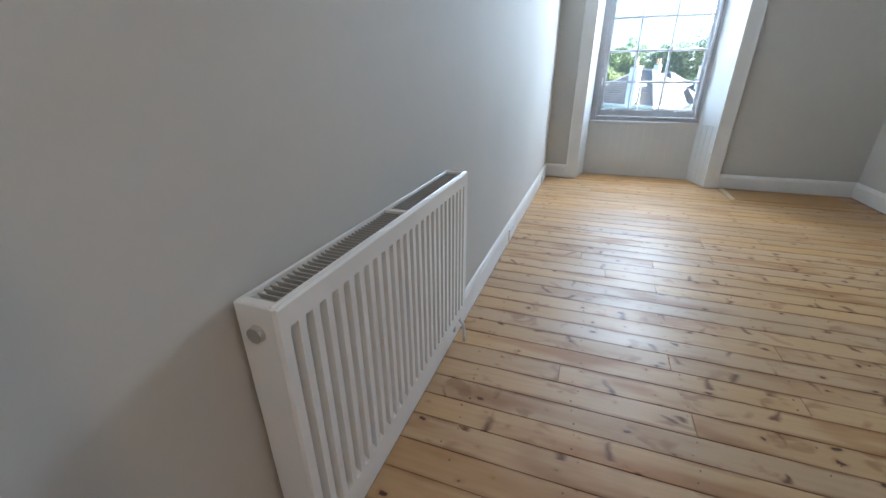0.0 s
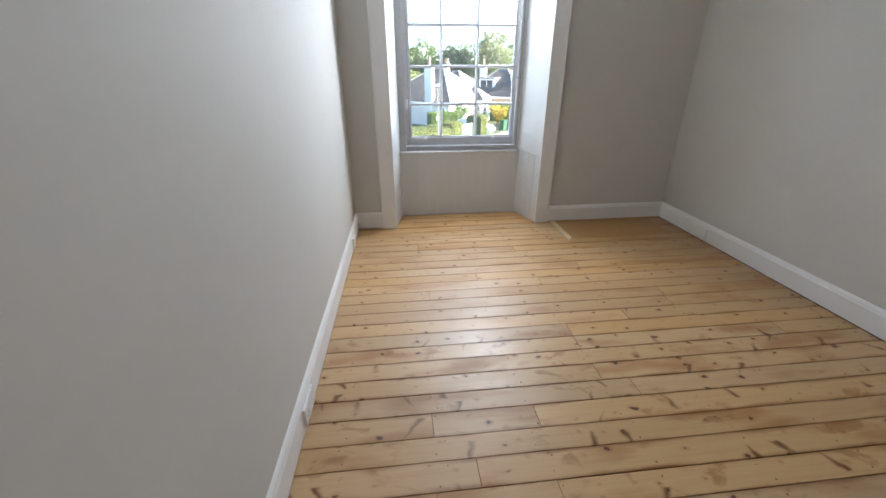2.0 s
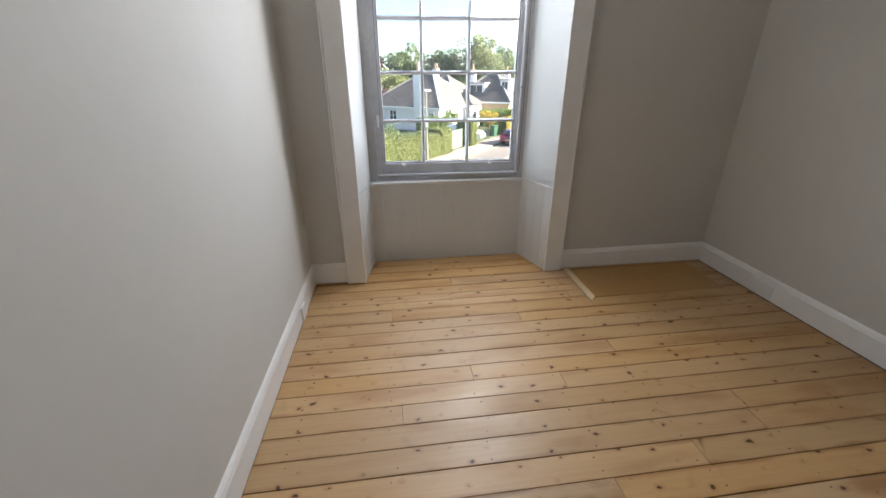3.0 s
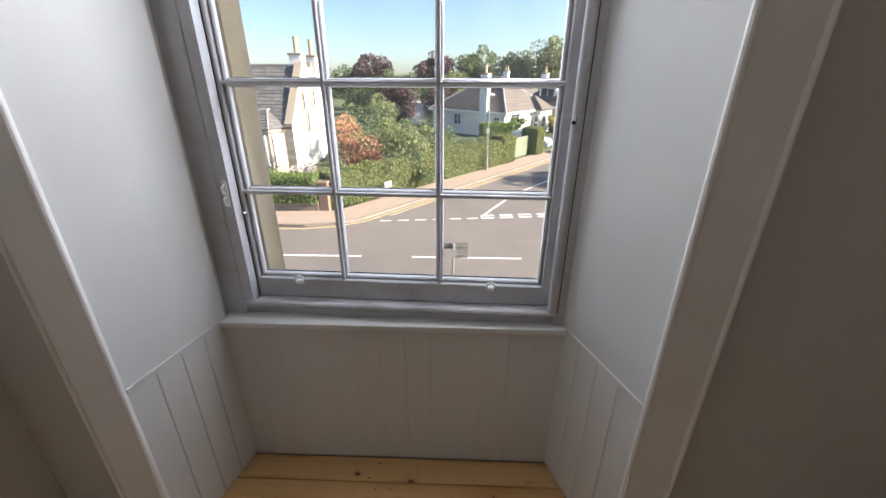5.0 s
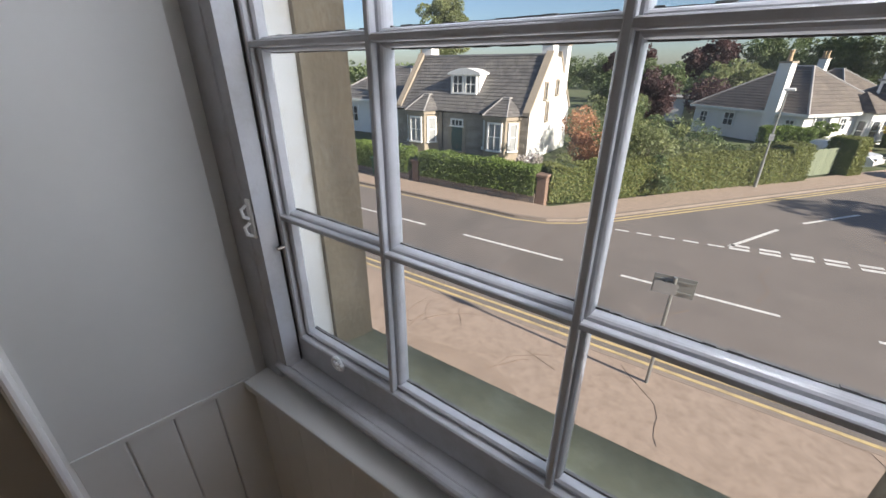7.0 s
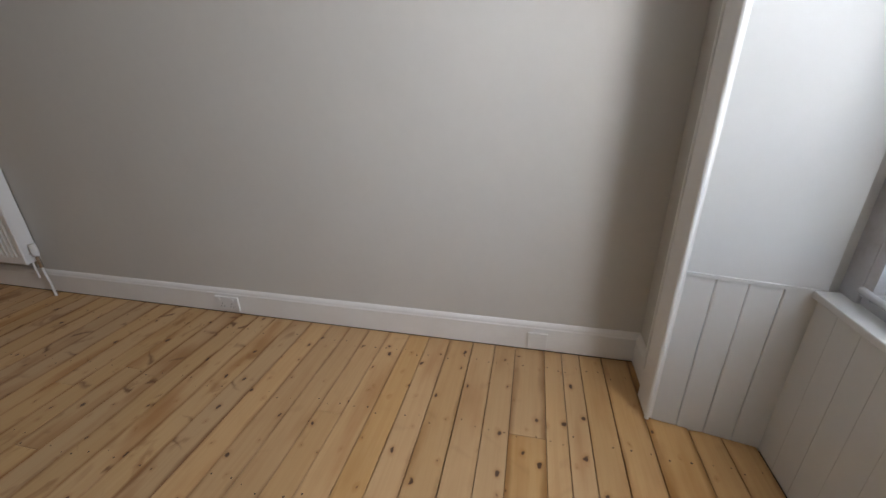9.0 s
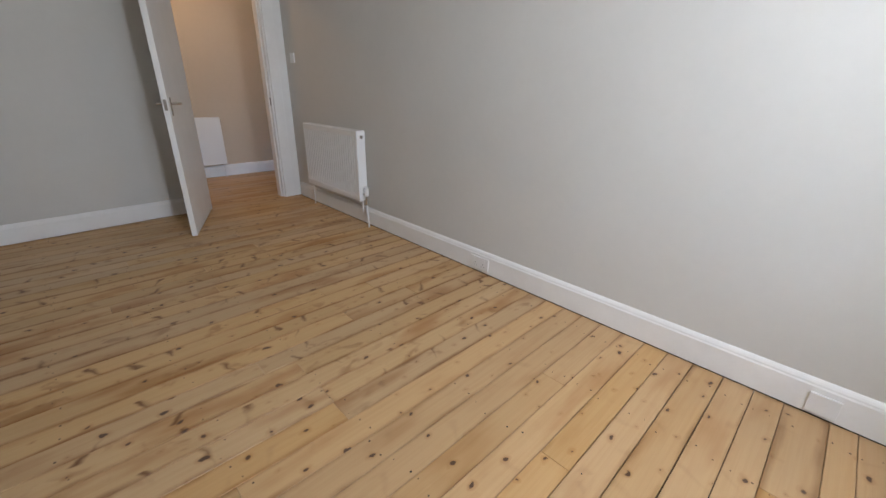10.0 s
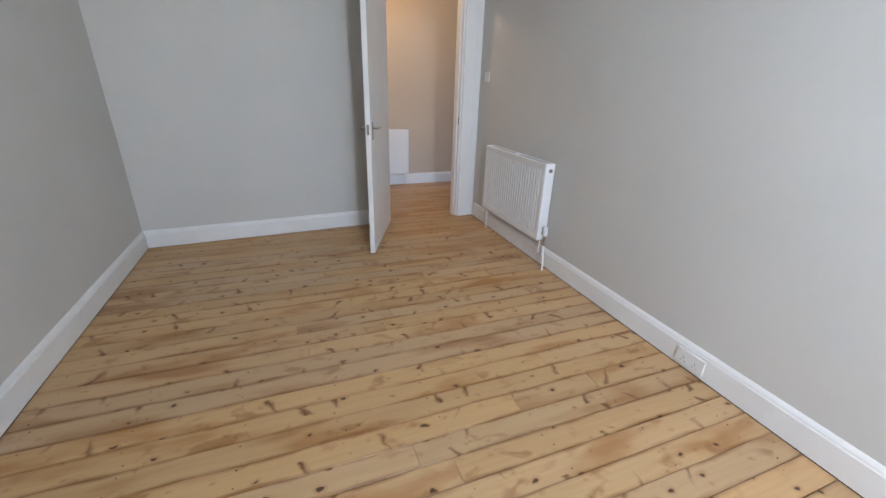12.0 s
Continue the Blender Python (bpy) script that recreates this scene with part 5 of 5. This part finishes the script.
bungalow("tan bungalow with brown hipped roof and box dormers", -8.5, 0.0, 0.0, 9.0, E0, ((-4.8, -3.6), 4.4, 5.7), "tan", "tile", pose(15.9, 48.9, G, 0, 0, UR), 90, [(-6.5, 1.5, 1.2, 1.0, 0), (2.2, 1.5, 1.6, 1.2, 1)], chim=(-6.6, 3.0, 3.0, 6.1, 0.8, 0.6, 1), dormers=((-5.2, 1.3, 3.2, 2.3), (-1.6, 2.4, 3.6, 1.3)), bays=((0, 6.6, 2.4, 1.5),))
bungalow("white bungalow with brown hipped roof further off", -8.5, 0.0, 0.0, 9.0, E0, ((-4.8, -3.6), 4.4, 5.7), "harling", "tile", pose(24.2, 58.0, G, 0, 0, UR), 110, [(-6.5, 1.5, 1.2, 1.0, 0), (2.2, 1.5, 1.6, 1.2, 1)], chim=(-6.4, 0.2, 0.0, 5.9, 0.8, 0.6, 1), bays=((0, 6.6, 2.4, 1.5),))
bungalow("white bungalow with brown hipped roof behind trees", -8.0, 0.0, 0.0, 9.0, E0, ((-4.4, -3.6), 4.5, 5.5), "harling", "tile", pose(11.5, 66.0, G, 0, 0, UR), 130, [(-5.5, 1.5, 1.2, 1.0, 0)], chim=(-6.0, 4.5, 3.5, 6.6, 0.9, 0.7, 2))
bungalow("white house with dark slate roof beside the cottage", -9.0, 0.0, 0.0, 9.0, 2.9, ((-6.0, -3.0), 4.5, 5.6), "harling", "slate", pose(-21.6, 27.5, G), 150, [(-6.5, 1.6, 1.1, 1.3, 0), (-2.5, 1.6, 1.1, 1.3, 0)], chim=(-1.2, 4.5, 3.5, 6.4, 1.2, 0.8, 3))
shed = thing("garage", "low flat-roofed garage with a pale door behind the gardens", "garage", pose(-2.0, 54, G))
part("walls", boxed(-3.0, 3.0, 0, 5, -0.1, 2.4), "harling", shed)
part("roof", boxed(-3.2, 3.2, -0.2, 5.2, 2.4, 2.6, bevel=0.02), "lead", shed)
part("door", boxed(-1.2, 1.2, -0.04, 0.0, 0, 2.1), "fence", shed)

# ---- gardens ----
garden_wall = thing("garden_wall", "low grey stone garden wall under the hedge", "wall")
rw = random.Random(8)
for gx0, gx1 in ((-32.0, -12.0), (-11.35, -4.92)):
    for row in range(2):
        xx = gx0
        while xx < gx1:
            w_ = rw.uniform(0.5, 0.95)
            x1_ = min(xx + w_, gx1)
            part("stone", boxed(xx + 0.01, x1_ - 0.01, 15.95 - rw.uniform(0, 0.02), 16.27, G + 0.08 + row * 0.24, G + 0.31 + row * 0.24, bevel=0.02), "kerb", garden_wall)
            xx = x1_
    hedge("clipped bright green hedge on a low stone wall", (gx0 + 0.1, 16.3), (gx1 - 0.08, 16.3), 0.95, G + 0.45, 1.22, int(1500 * (gx1 - gx0)), "hedge", int(-gx0), 0.05, 0.03)


def gate_post(x, y, h):
    p = thing("gate_post", "square brown stone gate post with a flat cap", "gate post", Matrix.Translation((x, y, G + 0.1)))
    part("shaft", boxed(-0.21, 0.21, -0.21, 0.21, -0.1, h, bevel=0.015), "post", p)
    part("cap", boxed(-0.27, 0.27, -0.27, 0.27, h, h + 0.12, bevel=0.03), "post", p)


gate_post(-4.69, 16.17, 1.2)
gate_post(-11.56, 16.1, 1.0)
hedge("tall uneven dry-green hedge along the side street", p2(-1.3, -2.95), p2(15.6, -2.3), 1.2, G + 0.08, 1.55, 27000, "hedge2", 21, 0.06, 0.12)
hedge("rounded end of the dry-green hedge", p2(15.2, -2.3), p2(17.0, -2.3), 1.3, G + 0.08, 1.85, 3600, "hedge2", 22, 0.06, 0.05)
fence = thing("garden_fence", "weathered grey-green board fence between hedges", "fence")
for i in range(13):
    q = side(17.3 + i * 0.26, -2.25, 0.1)
    o = part("slat", boxed(-0.10, 0.10, -0.012, 0.012, 0, 1.45 + 0.02 * (i % 2), bevel=0.004), "fence", fence)
    o.matrix_basis = pose(*q, 0, 0, math.degrees(math.atan2(U.y, U.x)))
hedge("dark clipped hedge at the drive", p2(20.9, -2.3), p2(22.2, -2.3), 1.4, G + 0.08, 2.0, 3400, "hedge2", 23, 0.07, 0.05)
hedge("dark clipped hedge across the garden", (3.3, 34.6), (6.0, 35.4), 1.2, G, 2.0, 4600, "hedge", 24, 0.08, 0.05)
hedge("yellow clipped hedge by the pavement", p2(31.0, -2.2), p2(38.5, -2.2), 1.0, G + 0.08, 1.45, 6000, "leaf_yellow", 25, 0.08, 0.05)
hedge("yellow clipped hedge by the pavement", p2(39.5, -2.2), p2(46.0, -2.2), 1.0, G + 0.08, 1.3, 5000, "leaf_yellow", 26, 0.08, 0.05)
hedge("green hedge before the tan bungalow", (11.6, 45.2), (15.6, 45.6), 1.2, G, 1.8, 4500, "hedge", 27, 0.1, 0.05)
for i, (x, y, r, m_, n_) in enumerate([(-4.5, 22.0, (1.9, 1.5, 1.75), "leaf_orange", 5200), (-4.5, 18.5, (1.2, 1.0, 0.85), "leaf_light", 2400), (-7.0, 19.4, (1.0, 0.9, 0.85), "twig", 1300), (-2.0, 21.4, (1.4, 1.3, 1.5), "leaf_light", 3800), (-1.6, 23.6, (1.9, 1.5, 1.55), "leaf_light", 3800), (-3.4, 26.5, (2.3, 1.8, 2.1), "leaf", 3800), (0.4, 25.0, (1.3, 1.2, 0.95), "leaf_light", 2200), (2.0, 27.6, (1.7, 1.3, 0.95), "leaf", 2400), (-0.6, 29.0, (2.2, 1.7, 1.3), "leaf", 2800), (3.8, 29.8, (1.4, 1.2, 0.75), "leaf_light", 1700), (-5.2, 31.0, (2.1, 1.9, 2.3), "leaf_light", 3200), (-6.4, 27.6, (1.2, 1.2, 1.6), "leaf_light", 2000), (6.6, 36.8, (0.8, 0.8, 1.35), "hedge", 2200), (11.9, 43.0, (1.1, 1.0, 1.1), "leaf_yellow", 1700), (8.9, 37.6, (0.6, 0.6, 0.5), "leaf_orange", 700), (-24.5, 20.0, (1.8, 1.5, 1.4), "leaf_light", 2000), (-1.2, 20.6, (1.1, 0.9, 0.95), "leaf", 2000), (-2.6, 24.4, (1.5, 1.2, 1.8), "leaf_light", 2800), (1.7, 26.0, (1.0, 0.9, 0.7), "hedge", 1500)]):
    shrub({"leaf_orange": "orange-red leaved garden shrub", "twig": "bare pale twiggy shrub", "leaf_yellow": "clipped yellow-green shrub beside a drive"}.get(m_, "green garden shrub behind the hedge"), x, y, r, m_, 300 + i, n_, 0.075 if y < 30 else 0.1)
# the last is an unseen tree, added for its shadow on the side street
for i, (x, y, h, r, m_, n_) in enumerate([(-31.4, 47, 14.8, (3.2, 3.1, 5.6), "leaf_light", 16000), (-14.3, 76, 9.4, (4.2, 4, 3.0), "leaf_purple", 4200), (-3.2, 78, 9.6, (4.0, 4, 2.9), "leaf_purple", 4200), (4.9, 80, 10.8, (4.2, 4, 3.6), "leaf", 5000), (11.9, 82, 10.4, (4.0, 4, 3.4), "leaf", 4600), (18.2, 78, 12.3, (4.2, 4, 4.6), "leaf_light", 6000), (23.2, 82, 10.4, (3.8, 4, 3.6), "leaf", 4600), (-8.3, 66, 6.4, (4.2, 4, 2.6), "leaf", 3600), (0.3, 62, 6.2, (4.2, 4, 2.4), "leaf_light", 3600), (-4.6, 38.5, 5.4, (1.9, 1.9, 2.0), "leaf_purple", 3000), (-7.8, 40, 5.4, (2.3, 2.2, 2.2), "leaf", 3000), (31, 88, 9.8, (5, 4, 3.8), "leaf", 4000), (40, 92, 9.4, (5, 4, 3.8), "leaf_light", 4000), (49, 90, 10.2, (5, 4, 3.8), "leaf", 4000), (-21, 84, 7.6, (5, 4, 3.0), "leaf", 3400), (-30, 90, 7.8, (5, 4, 3.0), "leaf", 3000), (-0.6, 52, 4.8, (2.6, 2.4, 1.9), "leaf_purple", 2400), (21.6, 20.8, 8.0, (3.2, 3.2, 2.8), "leaf", 6400)]):
    tree({"leaf_purple": "copper-leaved tree beyond the roofs", "leaf_light": "light green broadleaved tree beyond the roofs"}.get(m_, "dark green broadleaved tree beyond the roofs"), x, y, h, r, m_, 500 + i, n_, 0.26 if y > 60 else 0.17)
woods = thing("woodland", "distant line of trees on the horizon", "woods", kind="stuff")
gx = np.random.default_rng(77)
wp = np.stack([gx.uniform(-260, 300, 9000), gx.uniform(118, 135, 9000), G + gx.uniform(0, 1, 9000) ** 0.7 * 6.3], 1)
wp[:, 2] += 1.3 * np.sin(wp[:, 0] * 0.21) * (wp[:, 2] - G) / 7 + 0.9 * np.sin(wp[:, 0] * 0.53 + 1) * (wp[:, 2] - G) / 7
leaf_mesh("foliage", wp, 1.0, "leaf", woods, 78)


# ---- street things ----
def sign():
    s = thing("traffic_sign", "grey-backed rectangular traffic sign on a steel pole", "traffic sign", pose(1.17, 6.94, G + 0.1, 0, 0, 4))
    part("pole", cyl(bmesh.new(), (0, 0, -0.1), (0, 0, 2.28), 0.032, seg=10), "steel", s)
    part("plate", boxed(-0.32, 0.32, 0.034, 0.040, 1.92, 2.28, bevel=0.002), "steel", s)
    part("plate", boxed(-0.30, 0.06, -0.05, -0.044, 1.96, 2.18, bevel=0.002), "lead", s, "small darker back plate")
    for z in (2.0, 2.2):
        part("rail", boxed(-0.29, 0.29, 0.015, 0.034, z - 0.015, z + 0.015), "steel", s)


sign()


def street_lamp(x, y, h):
    s = thing("street_lamp", "slim grey street lamp with a small lantern", "street lamp", Matrix.Translation((x, y, G + 0.1)))
    part("pole", cyl(cyl(bmesh.new(), (0, 0, -0.1), (0, 0, 1.3), 0.08, 0.075), (0, 0, 1.3), (0, 0, h), 0.05, 0.035), "steel", s)
    part("lantern", boxed(-0.12, 0.3, -0.14, 0.14, h, h + 0.14, bevel=0.04), "white_out", s)
    part("notice", boxed(-0.10, 0.10, -0.06, -0.05, 2.3, 2.6), "line_white", s)


street_lamp(*side(12.4, -1.45)[:2], 4.5)


def car(label, material, m):
    """Local: x forward, wheels on z = 0."""
    c = thing("car", label, "car", m)
    L2, W2 = 2.0, 0.85
    prof = [(-L2, 0.38), (-L2 - 0.02, 0.62), (-L2 + 0.05, 0.92), (-L2 + 0.35, 1.12), (-1.2, 1.40), (-0.6, 1.47), (0.25, 1.42), (1.0, 0.98), (1.75, 0.82), (L2, 0.62), (L2, 0.35), (1.6, 0.25), (-1.6, 0.25)]
    bm = bmesh.new()
    rows = []
    for y in (-W2, -W2 * 0.93, W2 * 0.93, W2):
        k = 1 if abs(y) < W2 else 0
        rows.append([bm.verts.new((x, y * (0.80 if z > 1.2 else (0.94 if z > 0.9 else 1)), z - (0.0 if k else 0.03))) for x, z in prof])
    for r0, r1 in zip(rows, rows[1:]):
        for i in range(len(prof)):
            j = (i + 1) % len(prof)
            bm.faces.new((r0[i], r0[j], r1[j], r1[i]))
    bm.faces.new(rows[0][::-1]), bm.faces.new(rows[-1])
    body = part("body", bm, material, c)
    for y, s in ((-1, -1), (1, 1)):
        for x0, x1 in ((-1.35, -0.45), (-0.38, 0.62)):
            g = bmesh.new()
            q = [(x0, 0.96), (x1, 0.96), (x1 - 0.28 if x1 > 0.4 else x1, 1.34), (x0 + (0.3 if x0 < -1 else 0), 1.36)]
            a = [g.verts.new((x, y * (W2 * (0.945 if z < 1 else 0.815) + 0.004), z)) for x, z in q]
            b2 = [g.verts.new((x, y * (W2 * (0.945 if z < 1 else 0.815) - 0.02), z)) for x, z in q]
            g.faces.new(a), g.faces.new(b2[::-1])
            for i in range(4):
                g.faces.new((a[i], a[(i + 1) % 4], b2[(i + 1) % 4], b2[i]))
            part("side_window", g, "house_window", c)
        for x in (-1.25, 1.25):
            w = part("wheel", cyl(bmesh.new(), (x, y * (W2 - 0.2), 0.31), (x, y * (W2 + 0.005), 0.31), 0.31, seg=20), "tyre", c)
            part("rim", cyl(bmesh.new(), (x, y * (W2 + 0.003), 0.31), (x, y * (W2 + 0.014), 0.31), 0.20, seg=14), "steel", w)
        part("mirror", boxed(0.55, 0.7, y * (W2 + 0.1) - 0.07, y * (W2 + 0.1) + 0.07, 0.98, 1.1, bevel=0.02), material, c)
        part("tail_lamp", boxed(-L2 - 0.035, -L2 + 0.1, y * 0.66 - 0.12, y * 0.66 + 0.12, 0.72, 0.95, bevel=0.02), "lamp_red", c)
        part("headlight", boxed(L2 - 0.15, L2 + 0.01, y * 0.62 - 0.15, y * 0.62 + 0.15, 0.6, 0.73, bevel=0.02), "chrome", c)
    g = bmesh.new()
    g.faces.new([g.verts.new(p) for p in ((-L2 + 0.31, -0.6, 1.13), (-L2 + 0.31, 0.6, 1.13), (-1.235, 0.55, 1.395), (-1.235, -0.55, 1.395))])
    e = bmesh.ops.extrude_face_region(g, geom=list(g.faces))
    for v in e["geom"]:
        if isinstance(v, bmesh.types.BMVert):
            v.co += Vector((-0.012, 0, 0.012))
    part("rear_window", g, "house_window", c)
    g = bmesh.new()
    g.faces.new([g.verts.new(p) for p in ((0.32, -0.6, 1.385), (0.32, 0.6, 1.385), (0.95, 0.68, 1.02), (0.95, -0.68, 1.02))])
    e = bmesh.ops.extrude_face_region(g, geom=list(g.faces))
    for v in e["geom"]:
        if isinstance(v, bmesh.types.BMVert):
            v.co += Vector((0.012, 0, 0.014))
    part("windscreen", g, "house_window", c)
    part("number_plate", boxed(-L2 - 0.03, -L2 - 0.01, -0.26, 0.26, 0.5, 0.61), "line_yellow", c)
    return c


UA = math.degrees(math.atan2(U.y, U.x))
car("dark red hatchback parked at the kerb", "red_car", pose(*side(25.7, 1.15, 0.002), 0, 0, UA) @ Matrix.Scale(0.86, 4))
car("white hatchback parked further up the street", "white_car", pose(*side(30.9, 1.3, 0.002), 0, 0, UA) @ Matrix.Scale(0.9, 4))
car("white hatchback standing in a drive behind the hedge", "white_car", pose(*side(25.0, -4.4, 0.0), 0, 0, UA - 80))


def wheelie_bin(label, x, y, material, rz=0.0):
    b = thing("wheelie_bin", label, "bin", pose(x, y, G + 0.1, 0, 0, rz))
    bm = boxed(-0.25, 0.25, -0.27, 0.27, 0.06, 0.98, bevel=0.02)
    for v in bm.verts:
        if v.co.z < 0.5:
            v.co.x *= 0.82
            v.co.y *= 0.78
    part("body", bm, material, b)
    part("lid", boxed(-0.29, 0.29, -0.33, 0.31, 0.98, 1.05, bevel=0.025), material, b)
    for s in (-1, 1):
        part("wheel", cyl(bmesh.new(), (s * 0.2, 0.25, 0.1), (s * 0.26, 0.25, 0.1), 0.1, seg=14), "tyre", b)


wheelie_bin("green wheelie bin beside the drive", *side(28.4, -2.2)[:2], "bin_green", 30)
wheelie_bin("grey-green wheelie bin on the pavement", -13.9, 15.6, "bin_green")
bx = thing("recycling_box", "blue plastic recycling box on the pavement", "box", pose(-13.2, 15.5, G + 0.1))
part("body", boxed(-0.28, 0.28, -0.2, 0.2, 0.0, 0.33, bevel=0.03), "bin_blue", bx)
part("rim", boxed(-0.31, 0.31, -0.23, 0.23, 0.29, 0.35, bevel=0.02), "bin_blue", bx)
ns = thing("notice", "small white notice fixed in the hedge", "notice", pose(*side(2.2, -1.70, 0.75), 0, 0, UA))
part("board", boxed(-0.22, 0.22, -0.02, 0.02, -0.14, 0.14, bevel=0.004), "line_white", ns)
part("stake", boxed(-0.02, 0.02, 0.021, 0.05, -0.8, 0.1), "post", ns)

# ---- floorboards ----
rng = random.Random(5)
PITCH = 0.1155
SEAMS = [0.338, 0.231, 0.125, -0.021, -0.138, -0.240, -0.322, -0.402, -0.542, -0.642, -0.755, -0.877, -0.988, -1.099, -1.213, -1.325, -1.440, -1.557, -1.675, -1.793, -1.908, -2.022, -2.140, -2.253, -2.376, -2.486, -2.607, -2.718, -2.840, -2.955, -3.070, -3.190, -3.305, -3.420, -3.530, -3.650]
# butt joints along single boards, by the far seam of the board
JOINTS = {-0.402: (0.528,), -0.021: (0.964,), -1.099: (1.362,), -2.253: (0.497, 0.949), -2.486: (0.227, 0.649), -3.530: (0.45,), -3.190: (1.88,), -3.070: (1.375,), -2.140: (1.468,), -2.955: (1.82,), -1.213: (0.565,)}
y = SEAMS[0]
nails = bmesh.new()
k = 0


def nail(x, yy):
    r = rng.uniform(0.0022, 0.0045)
    c = nails.verts.new((x, yy, 0.0012))
    ring = [nails.verts.new((x + r * rng.uniform(0.7, 1.3) * math.cos(a * math.pi / 3), yy + r * math.sin(a * math.pi / 3), 0.0006)) for a in range(6)]
    for i in range(6):
        nails.faces.new((c, ring[i], ring[(i + 1) % 6]))


JOISTS = [0.12 + 0.4 * i for i in range(8)]
while y > -6.65:
    y1 = SEAMS[k + 1] if k + 1 < len(SEAMS) else y - PITCH * (1 + rng.uniform(-0.04, 0.04))
    if y1 > 0.01:
        a0, a1 = (0.375, 1.66) if y > 0.2 else (0.336, 1.712)
    elif y > -4.98:
        a0, a1 = xl(y) - 0.02, W + 0.014
    elif y > -5.17:
        a0, a1 = (DOOR0, DOOR1) if y1 < yb(0.5) - 0.03 else (-0.07, W + 0.01)
    else:
        a0, a1 = -1.1, 2.6
    cuts = [a0]
    if y in JOINTS:
        cuts += JOINTS[y]
    elif a1 - a0 > 2:
        if rng.random() < 0.55:
            cuts.append(rng.choice(JOISTS[2:6]) + rng.uniform(-0.02, 0.02))
        if rng.random() < 0.22:
            cuts.append(rng.choice(JOISTS[1:7]) + 0.03)
    cuts = sorted(set(cuts)) + [a1]
    cuts = [c for i_, c in enumerate(cuts) if i_ in (0, len(cuts) - 1) or (c - cuts[i_ - 1] > 0.3 and a1 - c > 0.3)]
    for c0, c1 in zip(cuts, cuts[1:]):
        if c1 - c0 < 0.05:
            continue
        cx, cy = (c0 + c1) / 2, (y + y1) / 2
        hx, hy = (c1 - c0) / 2 - 0.0006, (y - y1) / 2 - rng.choice((0.0006, 0.0009, 0.0013, 0.0019))
        dz = rng.uniform(-0.0008, 0.0002)
        me = bpy.data.meshes.new("plank")
        b_ = 0.0014
        vs = [(sx * (hx - i), sy * (hy - i), z) for z, i in ((-0.022, 0), (-b_, 0), (0, b_)) for sx, sy in ((-1, -1), (1, -1), (1, 1), (-1, 1))]
        fs = [(8, 9, 10, 11), (3, 2, 1, 0)] + [(r * 4 + i, r * 4 + (i + 1) % 4, (r + 1) * 4 + (i + 1) % 4, (r + 1) * 4 + i) for r in (0, 1) for i in range(4)]
        me.from_pydata(vs, [], fs)
        me.materials.append(M["pine_worn" if -4.4 + rng.uniform(-0.4, 0.4) < cy < -1.7 + rng.uniform(-0.3, 0.3) else "pine"])
        o = new("plank", me)
        o.parent = floor_base
        o.location = (cx, cy, dz)
    for jx in JOISTS:
        if a0 + 0.03 < jx < a1 - 0.03:
            for f_ in (0.22, 0.78):
                if rng.random() < 0.8:
                    nail(jx + rng.uniform(-0.025, 0.025), y1 + (y - y1) * (f_ + rng.uniform(-0.08, 0.08)))
    y, k = y1, k + 1
tagged(part("nail_heads", nails, "nail", floor_base, "dark filled nail holes"), kind="stuff")
